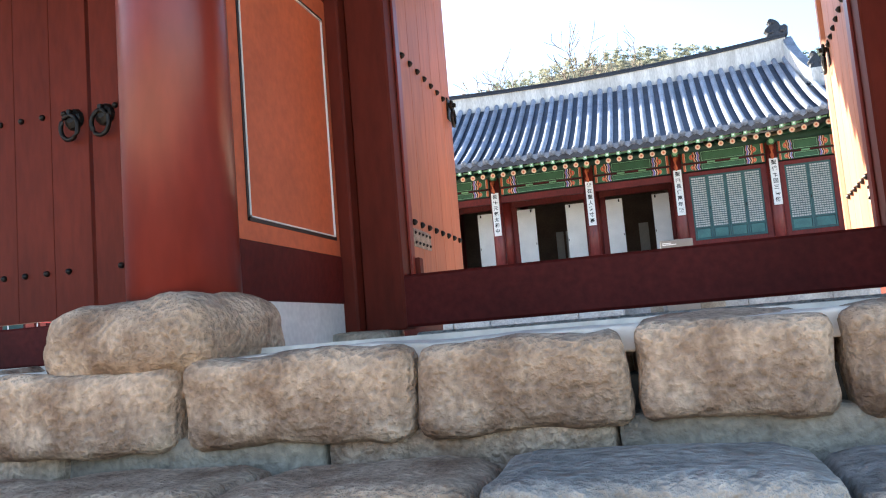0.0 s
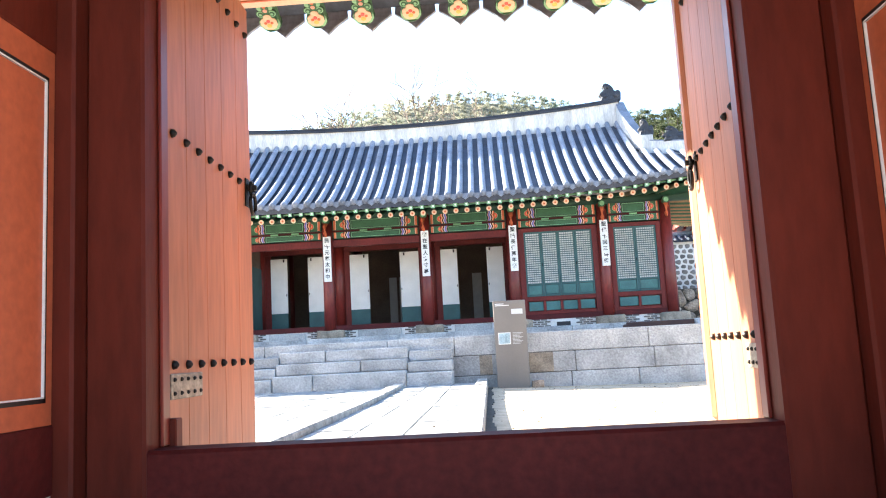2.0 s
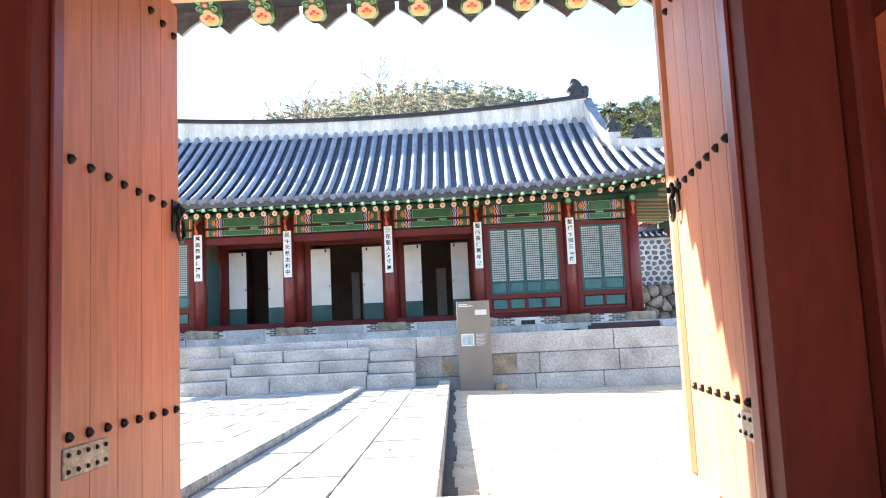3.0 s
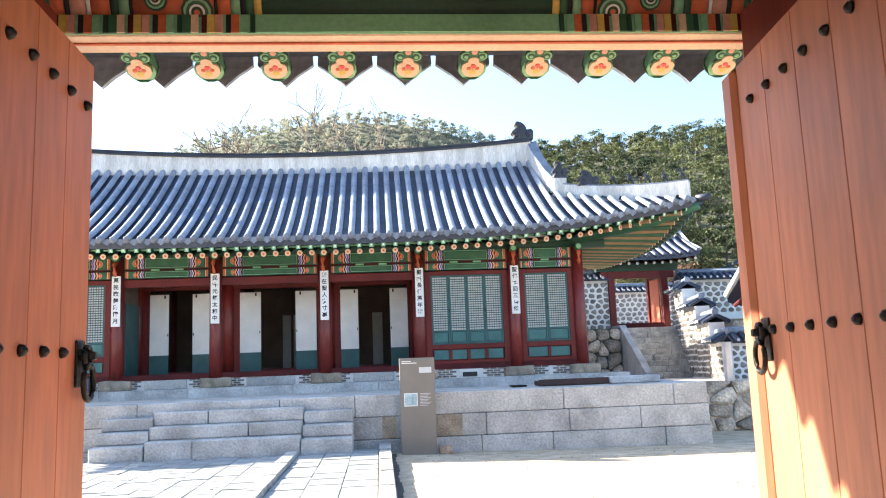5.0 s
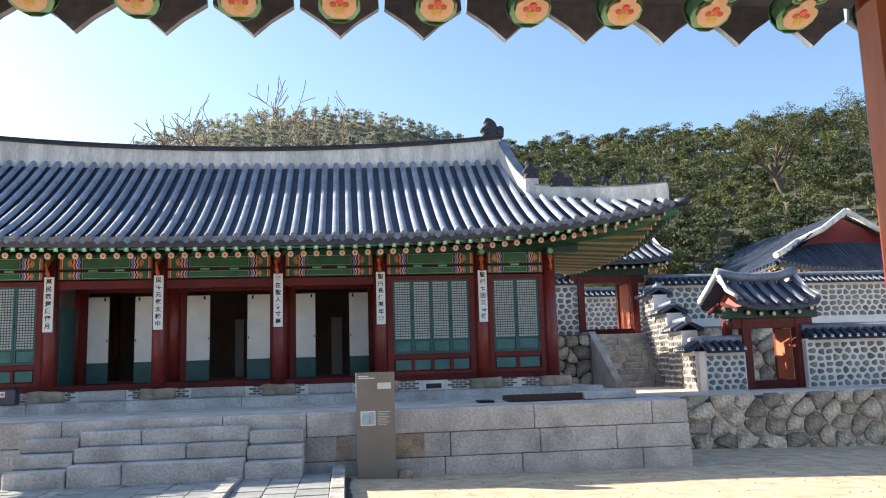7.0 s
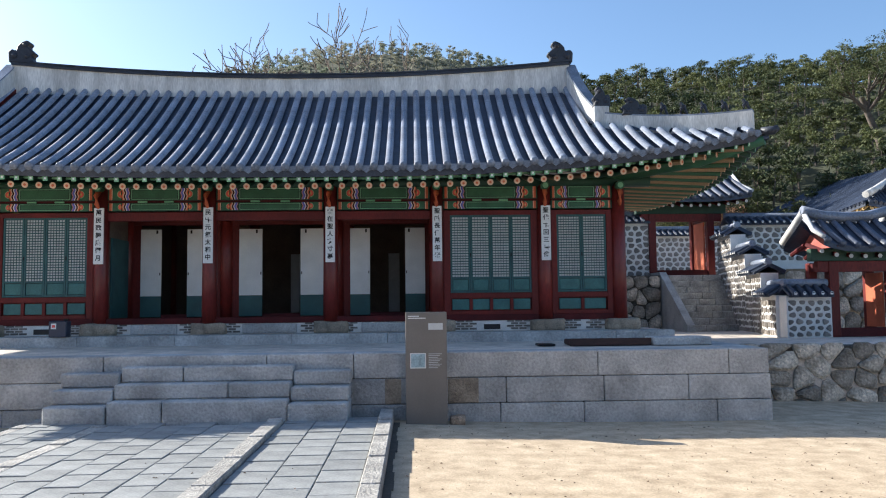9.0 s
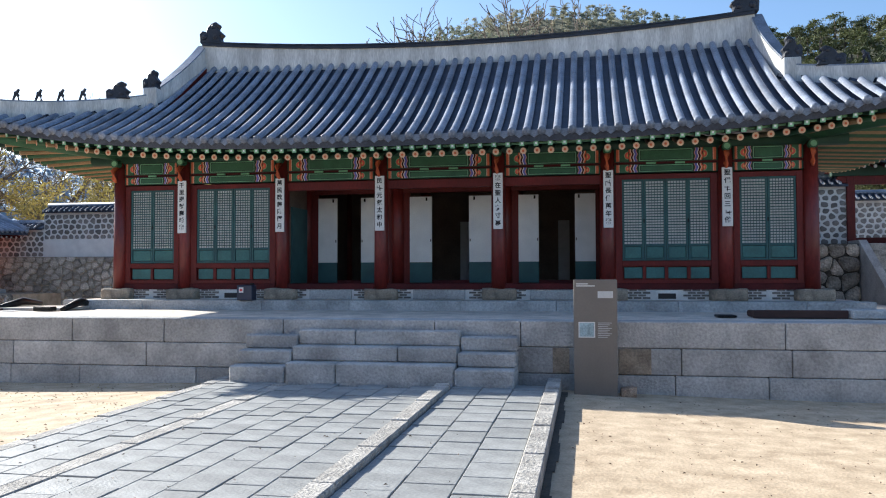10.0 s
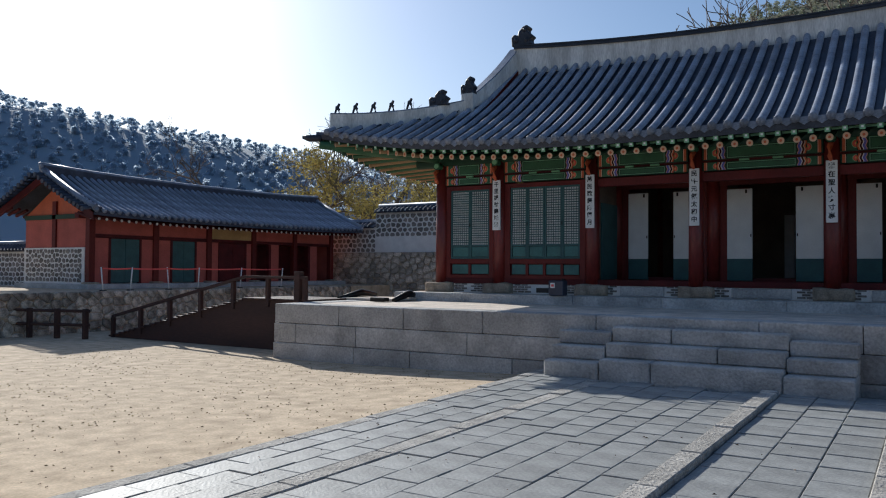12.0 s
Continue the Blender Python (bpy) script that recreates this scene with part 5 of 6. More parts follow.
# ---- houses and walls around the yard ----
def row_roof(parent, x0, x1, y_eave, z_eave, y_ridge, z_ridge, n_rows, flip=False, lift=0.25, joined=False, mtl=None):
    """One tiled slope in the thing's own axes: its eave along x, rows of convex tiles up to the ridge."""
    p = Pile()
    n, m = 24, 6

    def at(x, s):
        u = (2 * (x - x0) / (x1 - x0) - 1)
        ze = z_eave + lift * abs(u) ** 3
        zr = z_ridge + 0.5 * lift * abs(u) ** 3
        return (x, y_eave + (y_ridge - y_eave) * s, ze + (zr - ze) * (0.78 * s + 0.22 * s * s))
    for i in range(n):
        a, b = x0 + (x1 - x0) * i / n, x0 + (x1 - x0) * (i + 1) / n
        v = [at(a, k / m) for k in range(m + 1)] + [at(b, k / m) for k in range(m + 1)]
        low = [(q[0], q[1], q[2] - 0.12) for q in v]
        f = [(k, k + m + 1, k + m + 2, k + 1) for k in range(m)]
        f += [tuple(j + 2 * m + 2 for j in reversed(q)) for q in f] + [(0, 2 * m + 2, 3 * m + 3, m + 1)]
        p.add(v + low, f)
    bm = bmesh.new()
    bm.from_mesh(mesh_of("roof_slope", p.v, p.f, tile_joined))
    bmesh.ops.remove_doubles(bm, verts=bm.verts[:], dist=0.004)
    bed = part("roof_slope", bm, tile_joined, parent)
    pile = Pile()
    for i in range(n_rows):
        x = x0 + 0.08 + (x1 - x0 - 0.16) * i / (n_rows - 1)
        pts = [Vector(at(x, k / 6)) + Vector((0, 0, 0.03)) for k in range(7)]
        if joined:
            pile.add(*half_round(pts, 0.07, (1, 0, 0)))
        else:
            base = pts[0]
            v, f = half_round([q - base for q in pts], 0.07, (1, 0, 0))
            put("roof_roll", mesh_of("roof_roll", v, f, mtl or tile, True), bed, Matrix.Translation(base))
    if joined:
        pile.make("tile_field", tile_joined, bed)["kind"] = "stuff"
    tips = Pile()
    for i in range(n_rows):
        x = x0 + 0.08 + (x1 - x0 - 0.16) * i / (n_rows - 1)
        q = Vector(at(x, 0.0))
        s = 1 if y_ridge > y_eave else -1
        tips.add(*tube_data([q + Vector((0, s * 0.25, -0.20)), q + Vector((0, s * 0.9, -0.02))], 0.055, 7))
    tips.make("eave_rafter_strip", beam_red, bed)["kind"] = "stuff"
    dots = Pile()
    for i in range(n_rows):
        x = x0 + 0.08 + (x1 - x0 - 0.16) * i / (n_rows - 1)
        q = Vector(at(x, 0.0))
        s = 1 if y_ridge > y_eave else -1
        dots.add(*tube_data([q + Vector((0, s * 0.235, -0.20)), q + Vector((0, s * 0.25, -0.20))], 0.05, 7))
    dots.make("rafter_end_strip", paper, bed)["kind"] = "stuff"
    return at


# service house on the west side, standing on a stone-faced bank
bank = thing("west_bank", "dry stone retaining wall along the west bank", "wall", kind="structure")
p = Pile()
p.box(-60, -20.56, 7.0, 33.0, -0.5, 1.15)
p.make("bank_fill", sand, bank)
stones(bank, (-20.56, 8.0, -0.1), (0, 1), 19.5, 1.27, 0.23, 0.014, 0.08, rubble, 21, flat=1.7, loose=0.8)

house = thing("service_house", "long red timber house, green shutters, dark tiled roof", "house", at=(-23, 17.1, 1.15), turn=90)
LH, DH = 12.4, 3.5
box("plinth", -0.3, LH + 0.3, -0.35, DH + 0.3, -0.2, 0.16, granite, house, 0.02)
for k, x in enumerate((0, 2.5, 4.9, 7.2, 9.6, 12.0)):
    box("post", x - 0.11, x + 0.11, -0.1, 0.12, 0.16, 2.35, red, house, 0.01)
    o = part("post_stone", rough_block(0.45, 0.4, 0.22, 90 + k, 0.02, 3), old_granite, house, "", True)
    o.matrix_basis = Matrix.Translation((x, -0.05, 0.12))
box("wall_plate", -0.5, LH + 0.2, -0.1, 0.12, 2.28, 2.45, beam_red, house, 0.01)
for k, (a, b) in enumerate(((0.11, 2.39), (2.61, 4.79), (5.01, 7.09), (7.31, 9.49), (9.71, 11.89))):
    upper = ochre if k == 2 else pink
    box("upper_plaster", a, b, -0.02, 0.08, 1.80, 2.27, upper, house, 0)
    box("rail", a, b, -0.06, 0.1, 1.68, 1.79, beam_red, house, 0.005)
    c0, c1 = a + (0.62 if k < 2 else 0.45), b - (0.55 if k < 2 else 0.35)
    if k < 3:
        box("lower_plaster", a, c0 - 0.08, -0.02, 0.08, 0.17, 1.67, pink, house, 0)
        box("lower_plaster", c1 + 0.08, b, -0.02, 0.08, 0.17, 1.67, pink, house, 0)
        for x in (c0 - 0.04, c1 + 0.04):
            box("door_jamb", x - 0.04, x + 0.04, -0.05, 0.1, 0.17, 1.67, beam_red, house, 0.004)
        for h in (0, 1):
            w = (c1 - c0) / 2
            box("shutter", c0 + h * w + 0.005, c0 + (h + 1) * w - 0.005, -0.035, 0.01, 0.2, 1.66, teal if k < 2 else beam_red, house, 0.006)
    else:
        box("back_panel", a, b, 1.2, 1.28, 0.17, 1.67, beam_red, house, 0)
        box("lower_plaster", a + 0.9, a + 1.35, -0.02, 0.08, 0.17, 1.67, pink, house, 0)
        box("door_jamb", a + 0.75, a + 0.88, -0.05, 0.1, 0.17, 1.67, beam_red, house, 0.004)
    box("foot_plaster", a, b, -0.05, 0.06, -0.02, 0.165, mortar, house, 0.004)
verge_rows = Pile()
for ya, za, yb, zb in ((-1.0, 2.42, DH / 2, 3.72), (DH + 0.95, 2.55, DH / 2, 3.72)):
    for k in range(13):
        t = (k + 0.3) / 13
        y, z = ya + (yb - ya) * t, za + (zb - za) * (0.78 * t + 0.22 * t * t) + 0.06
        verge_rows.add(*half_round([(-0.92, y, z), (-0.30, y, z + 0.05)], 0.075, (0, yb - ya, zb - za)))
verge_rows.make("gable_tile_strip", tile_joined, house)["kind"] = "stuff"
# gable end with stones set in lime
box("gable_wall", -0.12, 0.0, 0.13, DH, 0.16, 1.35, mortar, house, 0)
stones(house, (-0.12, DH - 0.1, 0.2), (0, -1), DH - 0.35, 1.12, 0.16, 0.03, 0.03, wall_stone, 33, flat=1.3, loose=0.7)
box("gable_plaster", -0.08, 0.0, 0.13, DH, 1.36, 2.3, pink, house, 0)
box("gable_rail", -0.14, 0.0, 0.13, DH, 2.3, 2.45, deep_green, house, 0.005)
box("gable_post", -0.14, -0.0, 1.7, 1.9, 1.36, 2.9, red, house, 0.005)
g = Pile()
g.add([(-0.06, 0.0, 2.45), (-0.06, DH, 2.45), (-0.06, DH / 2, 3.45), (0.06, 0.0, 2.45), (0.06, DH, 2.45), (0.06, DH / 2, 3.45)], [(0, 2, 1), (3, 4, 5), (0, 1, 4, 3)])
g.make("gable_infill", panel_orange, house)
box("rear_wall", 0, LH, DH - 0.1, DH, 0.16, 2.4, pink, house, 0)
box("far_end_wall", LH - 0.35, LH - 0.25, 0.1, DH, 0.16, 2.4, pink, house, 0)
row_roof(house, -0.62, LH + 0.6, -1.05, 2.36, DH / 2, 3.74, 50, lift=0.10)
row_roof(house, -0.62, LH + 0.6, DH + 1.0, 2.50, DH / 2, 3.74, 50, joined=True)
for s in (-1, 1):
    v = Pile()
    yy = [(-1.05, 2.46), (DH / 2, 3.78), (DH + 1.0, 2.6)]
    for k in range(2):
        (ya, za), (yb, zb) = yy[k], yy[k + 1]
        v.add([(-0.64, ya, za - 0.05), (-0.64, yb, zb - 0.05), (-0.64, yb, zb - 0.3), (-0.64, ya, za - 0.3), (-0.58, ya, za - 0.05), (-0.58, yb, zb - 0.05), (-0.58, yb, zb - 0.3), (-0.58, ya, za - 0.3)],
              [(0, 1, 2, 3), (7, 6, 5, 4), (0, 4, 5, 1), (3, 2, 6, 7)])
    if s < 0:
        v.make("barge_board", beam_red, house)
pts = [(-0.62 + (LH + 1.22) * k / 12, DH / 2, 3.74 + 0.13 * abs(k / 6 - 1) ** 3) for k in range(13)]
tube("ridge_tiles", [(x, y, z + 0.18) for x, y, z in pts], 0.10, tile, house, 8)
rw = Pile()
rw.add([(x, y + dy, z + dz) for x, y, z in pts for dy, dz in ((-0.13, -0.1), (-0.13, 0.18), (0.13, 0.18), (0.13, -0.1))], [(k * 4 + e, k * 4 + 4 + e, k * 4 + 5 + e, k * 4 + 1 + e) for k in range(12) for e in range(3)] + [(0, 1, 2, 3), (51, 50, 49, 48)])
rw.make("ridge_course", tile_joined, house)
for x in (-0.58, LH + 0.56):
    tube("verge_tiles", [(x, -1.07, 2.56), (x, -0.2, 2.93), (x, DH / 2, 3.92)], [0.10, 0.10, 0.11], tile, house, 8)
    tube("ridge_tip", [(x, DH / 2, 3.94), (x + (0.12 if x > 0 else -0.12), DH / 2, 4.14)], [0.12, 0.05], tile, house, 8)


def lime_wall(name, label, a, b, z0, z1, thick, seed, face, cap=True, foot=0.0, size=0.185, limit=300, cap_step=0.22):
    """A wall of stones set in white lime with a tiled cap. face: +1 puts the stones to the right of the way from a to b."""
    w = thing(name, label, "wall", kind="structure")
    A, B = Vector((*a, 0)), Vector((*b, 0))
    al = (B - A).normalized()
    n = Vector((al.y, -al.x, 0))
    L = (B - A).length
    c = [A - n * (thick / 2), B - n * (thick / 2), B + n * (thick / 2), A + n * (thick / 2)]
    p = Pile()
    p.add([(q.x, q.y, z) for z in (z0 - 0.2, z1) for q in c], [(3, 2, 1, 0), (4, 5, 6, 7), (0, 1, 5, 4), (1, 2, 6, 5), (2, 3, 7, 6), (3, 0, 4, 7)])
    p.make("wall_body", mortar, w)
    o, way_to = (A + n * (thick / 2), al) if face > 0 else (B - n * (thick / 2), -al)
    stones(w, (o.x, o.y, z0 + foot), (way_to.x, way_to.y), L, z1 - z0 - foot - 0.08, size, 0.034, 0.03, wall_stone, seed, limit=limit, flat=1.4, loose=0.4)
    if cap:
        wall_cap(w, a[0], a[1], b[0], b[1], z1 + 0.02, thick / 2 + 0.14, 0.2, cap_step)
    return w


# walls behind the west side, clear of the service house
before_west = set(scene.objects)
low = thing("rear_bank", "dry stone bank behind the hall", "wall", kind="structure")
p = Pile()
p.box(-24, -11.0, 28.2, 40, -0.5, 2.55)
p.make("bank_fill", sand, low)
stones(low, (-24, 28.2, 0.4), (1, 0), 13, 2.15, 0.22, 0.014, 0.07, rubble, 5, limit=380, flat=1.9, loose=0.7)
lime_wall("boundary_wall", "lime wall with set stones and tiled cap", (-26, 28.6), (-19.9, 28.6), 2.55, 3.62, 0.5, 41, 1)
lime_wall("boundary_wall", "higher lime wall with set stones and tiled cap", (-19.9, 28.6), (-11, 28.6), 2.55, 4.25, 0.5, 42, 1, foot=0.65)
WEST = Matrix.Translation((0.25, 1.2, 1.86)) @ Matrix.Scale(1.08, 4) @ Matrix.Translation((-0.25, -1.2, -1.86))
for ob in set(scene.objects) - before_west:
    if ob.parent is None:
        ob.matrix_basis = WEST @ ob.matrix_basis
lime_wall("boundary_wall", "short lime wall beside the service house", (-34, 18.2), (-26.8, 18.2), 1.15, 2.45, 0.5, 43, 1)

# wooden ramp up to the terrace
ramp = thing("wooden_ramp", "dark brown wooden ramp with handrails", "ramp")
RX0, RX1 = -18.6, -13.6
r = Pile()
for y0, y1 in ((14.7, 14.78), (16.2, 16.28)):
    r.add([(RX0, y0, 0.0), (RX1, y0, 1.13), (-11.6, y0, 1.13), (-11.6, y0, -0.2), (RX0, y0, -0.2), (RX0, y1, 0.0), (RX1, y1, 1.13), (-11.6, y1, 1.13), (-11.6, y1, -0.2), (RX0, y1, -0.2)],
          [(4, 3, 2, 1, 0), (5, 6, 7, 8, 9), (0, 1, 6, 5), (1, 2, 7, 6)])
r.make("side_boarding", wood_dark, ramp)
for k in range(34):
    x = RX0 + 0.1 + k * 0.206
    z = min(1.13, (x - RX0) / (RX1 - RX0) * 1.13)
    box("deck_board", x - 0.098, x + 0.098, 14.66, 16.32, z + 0.0, z + 0.04, wood_dark, ramp, 0.004)
for y in (14.7,):
    pts = []
    for k in range(7):
        x = RX0 + 0.15 + k * 1.12
        z = min(1.13, max(0, (x - RX0) / (RX1 - RX0) * 1.13))
        box("rail_post", x - 0.05, x + 0.05, y - 0.05, y + 0.05, z - 0.15, z + 0.50, wood_dark, ramp, 0.008)
        pts.append((x, y, z + 0.50))
    box("end_post", -12.0, -11.84, y - 0.08, y + 0.08, 0.9, 1.80, wood_dark, ramp, 0.01)
    pts.insert(5, (RX1, y, 1.13 + 0.50))
    p = Pile()
    pts = pts[:6] + [(-11.7, y, 1.63)]
    p.add([(x, y + dy, z + dz) for x, _, z in pts for dy, dz in ((-0.06, 0), (0.06, 0), (0.06, 0.06), (-0.06, 0.06))],
          [(k * 4 + e, k * 4 + (e + 1) % 4, k * 4 + 4 + (e + 1) % 4, k * 4 + 4 + e) for k in range(len(pts) - 1) for e in range(4)] + [(0, 1, 2, 3), tuple(range(len(pts) * 4 - 1, len(pts) * 4 - 5, -1))])
    p.make("handrail", wood_dark, ramp)
fence = thing("low_fence", "low dark wooden railing beside the ramp foot", "fence")
for k in range(9):
    x, y = -24.9 + k * 0.8, 11.75 + 0.27 * k
    box("post", x - 0.06, x + 0.06, y - 0.06, y + 0.06, -0.1, 0.78, wood_dark, fence, 0.008)
for z in (0.36, 0.72):
    tube("rail", [(-25.2, 11.65, z), (-18.4, 13.95, z)], 0.045, wood_dark, fence, 6)
# rope stands along the bank
SX = [(-20.9, y) for y in (16.1, 17.05, 18.5, 19.7, 21.6, 23.7)]
prev = None
for x, y in SX:
    s = thing("rope_stand", "slim white post with red tape", "barrier post", "rope stands", at=(x, y, 1.15))
    lean = 0.06 * math.sin(3 * y)
    tube("post", [(0, 0, 0), (lean * 0.5, lean, 0.72)], 0.02, white_paint, s, 8)
    tube("foot", [(0, 0, 0), (0, 0, 0.03)], [0.11, 0.10], iron, s, 12)
for (xa, ya), (xb, yb) in zip(SX, SX[1:]):
    t = Pile()
    L = yb - ya
    n = 6
    for k in range(n):
        z0, z1 = [1.85 - 0.02 * math.sin(math.pi * q / n) for q in (k, k + 1)]
        t.add([(xa, ya + L * k / n, z0), (xa, ya + L * (k + 1) / n, z1), (xa, ya + L * (k + 1) / n, z1 - 0.045), (xa, ya + L * k / n, z0 - 0.045),
               (xa + 0.006, ya + L * k / n, z0), (xa + 0.006, ya + L * (k + 1) / n, z1), (xa + 0.006, ya + L * (k + 1) / n, z1 - 0.045), (xa + 0.006, ya + L * k / n, z0 - 0.045)],
              [(0, 1, 2, 3), (7, 6, 5, 4), (0, 4, 5, 1), (3, 2, 6, 7)])
    tagged(t.make("barrier_tape", tape_red), "red barrier tape strung between white posts", "tape", "barrier tapes")

# ---- east side: bank, stairs, gates and walls ----
east = thing("east_bank", "dry stone bank of large fitted stones", "wall", kind="structure")
p = Pile()
p.box(5.9, 60, 16.2, 32, -0.6, 0.88)
p.box(5.9, 60, 30.9, 75, 0.5, 2.84)
p.make("bank_fill", cement, east)
before_east = set(scene.objects)
rear_bank = thing("stair_bank", "dry stone bank beside the rear stairs", "wall", kind="structure")
stones(rear_bank, (4.8, 24.2, 1.06), (1, 0), 2.82, 1.6, 0.36, 0.02, 0.1, rubble, 9, flat=1.2)
p = Pile()
p.box(4.8, 7.6, 24.22, 26.0, 1.0, 2.66)
p.make("bank_core", joint, rear_bank)
up = thing("rear_stairs", "pale stone stairs up to the rear gate", "steps")
for k in range(9):
    z = 1.06 + (k + 1) * 0.1775
    cut = [7.84, 8.2 + 0.18 * (k % 3), 8.85 + 0.1 * (k % 2), 9.42]
    for i in range(3):
        box("step_block", cut[i] + 0.004, cut[i + 1] - 0.004, 22.17 + k * 0.24, 22.17 + k * 0.24 + 0.29, z - 0.1775, z, kerb_stone, up, 0.012)
v = Pile()
for x0, x1 in ((7.62, 7.83),):
    prof = [(22.0, 1.0), (22.0, 1.24), (24.3, 2.76), (25.2, 2.76), (25.2, 1.0)]
    v.add([(x0, y, z) for y, z in prof] + [(x1, y, z) for y, z in prof], [(0, 1, 2, 3, 4), (9, 8, 7, 6, 5)] + [(i, i + 5, (i + 1) % 5 + 5, (i + 1) % 5) for i in range(5)])
v.make("stair_cheek", granite, up)


def tiled_gate(name, label, at, half, depth, post_h, eave, ridge, roof_half, seed, leaf=None):
    """A small red gate under its own tiled roof, its front towards -y."""
    g = thing(name, label, "gate", at=at)
    for s in (-1, 1):
        box("post", s * half - 0.11, s * half + 0.11, -0.11, 0.11, 0, post_h, red, g, 0.01)
        box("post_back", s * half - 0.09, s * half + 0.09, depth - 0.2, depth, 0, post_h, red, g, 0.01)
        box("brace_beam", s * half - 0.07, s * half + 0.07, 0.11, depth - 0.2, post_h - 0.2, post_h - 0.02, beam_red, g, 0.01)
    box("sill", -half + 0.11, half - 0.11, -0.06, 0.06, 0.0, 0.2, beam_red, g, 0.01)
    box("lintel", -half - 0.35, half + 0.35, -0.09, 0.09, post_h - 0.24, post_h, red, g, 0.01)
    box("painted_beam", -half - 0.5, half + 0.5, -0.1, 0.1, post_h + 0.002, eave - 0.02, deep_green, g, 0.01)
    n = int(roof_half * 2 / 0.27)
    over = 0.45 if depth < 1.2 else 0.85
    row_roof(g, -roof_half, roof_half, -over, eave, depth / 2, ridge, n, lift=0.15, mtl=gate_tile)
    row_roof(g, -roof_half, roof_half, depth + over, eave, depth / 2, ridge, n, lift=0.15, joined=True)
    for s in (-1, 1):
        p = Pile()
        p.add([(s * (roof_half - 0.3), -0.5, eave), (s * (roof_half - 0.3), depth + 0.5, eave), (s * (roof_half - 0.3), depth / 2, ridge)], [(0, 1, 2)])
        p.make("gable_board", pink, g)
        tube("verge", [(s * roof_half, -over - 0.02, eave + 0.22), (s * (roof_half - 0.02), (depth / 2 - over) / 2, (eave + ridge) / 2 + 0.1), (s * (roof_half - 0.05), depth / 2, ridge + 0.25)], [0.05, 0.05, 0.06], ridge_plaster, g, 8, "white plaster verge")
        tube("verge", [(s * roof_half, depth + over + 0.02, eave + 0.22), (s * (roof_half - 0.05), depth / 2, ridge + 0.25)], 0.09, ridge_plaster, g, 8, "white plaster verge")
    tube("ridge", [(-roof_half, depth / 2, ridge + 0.30), (-roof_half / 2, depth / 2, ridge + 0.17), (0, depth / 2, ridge + 0.14), (roof_half / 2, depth / 2, ridge + 0.17), (roof_half, depth / 2, ridge + 0.30)], 0.12, tile, g, 8)
    if leaf:
        box("door_leaf", half - 0.16, half - 0.11, 0.12, 0.12 + half * 0.95, 0.2, post_h - 0.25, panel_orange, g, 0.005, "orange-red door leaf standing open")
    return g


tiled_gate("rear_gate", "small red gate with tiled roof above the stairs", (8.65, 25.3, 2.66), 0.92, 1.6, 1.95, 2.35, 3.2, 1.95, 61, True)
tiled_gate("side_gate", "small tile-roofed red gate in the lime wall", (10.28, 18.2, 1.06), 0.68, 1.0, 1.68, 1.98, 2.58, 1.06, 62, True)
lime_wall("boundary_wall", "lime wall with set stones beside the rear gate", (4.0, 25.5), (7.65, 25.5), 2.66, 4.35, 0.45, 51, 1, size=0.17)
lime_wall("boundary_wall", "tile-capped lime wall seen through the rear gate", (4.0, 31), (14.0, 31), 2.66, 4.4, 0.45, 52, 1, limit=120)
lime_wall("boundary_wall", "long tile-capped lime wall behind the side gate", (9.8, 24.7), (34, 24.7), 1.06, 4.2, 0.5, 53, 1, foot=2.0, size=0.19)
x = [(9.72, 24.5), (9.42, 22.8), (9.14, 21.2), (8.87, 19.7), (8.56, 18.25)]
for k, top in enumerate((3.75, 3.1, 2.55, 2.0)):
    lime_wall("stepped_wall", "stepped lime wall with tiled caps beside the stairs", x[k], x[k + 1], 1.06, top, 0.42, 70 + k, 1, size=0.16, limit=200, cap_step=0.2)
lime_wall("boundary_wall", "lime wall end beside the side gate", (8.42, 18.1), (9.42, 18.1), 1.06, 1.98, 0.36, 75, 1, size=0.15, cap_step=0.2)
lime_wall("boundary_wall", "low tile-capped lime wall beside the side gate", (10.98, 18.1), (22, 18.1), 1.06, 2.22, 0.36, 76, 1, size=0.16)
inner_bank = thing("inner_bank", "dry stone bank behind the side gate", "wall", kind="structure")
p = Pile()
p.box(9.95, 13, 21.2, 24.4, 1.0, 2.7)
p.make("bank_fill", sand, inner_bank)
stones(inner_bank, (9.95, 21.2, 1.06), (1, 0), 3.0, 1.6, 0.38, 0.02, 0.1, rubble, 12, flat=1.25)

# large hall beyond the east wall
far = thing("east_hall", "large tiled hall with red gable and ochre eaves", "hall", at=(24.0, 33.0, 1.95))
box("hall_wall", -3.4, 3.4, 1.4, 14, 0.0, 3.3, pink, far, 0)
for k in range(5):
    x = -3.4 + 1.7 * k
    tube("post", [(x, 1.35, 0), (x, 1.35, 3.4)], 0.15, scarlet, far, 10)
for k in range(4):
    box("window_panel", -3.1 + 1.7 * k, -2.0 + 1.7 * k, 1.33, 1.38, 1.4, 2.7, teal, far, 0.005)
box("eave_beam", -3.8, 3.8, 1.1, 1.4, 3.1, 3.5, ochre, far, 0.01)


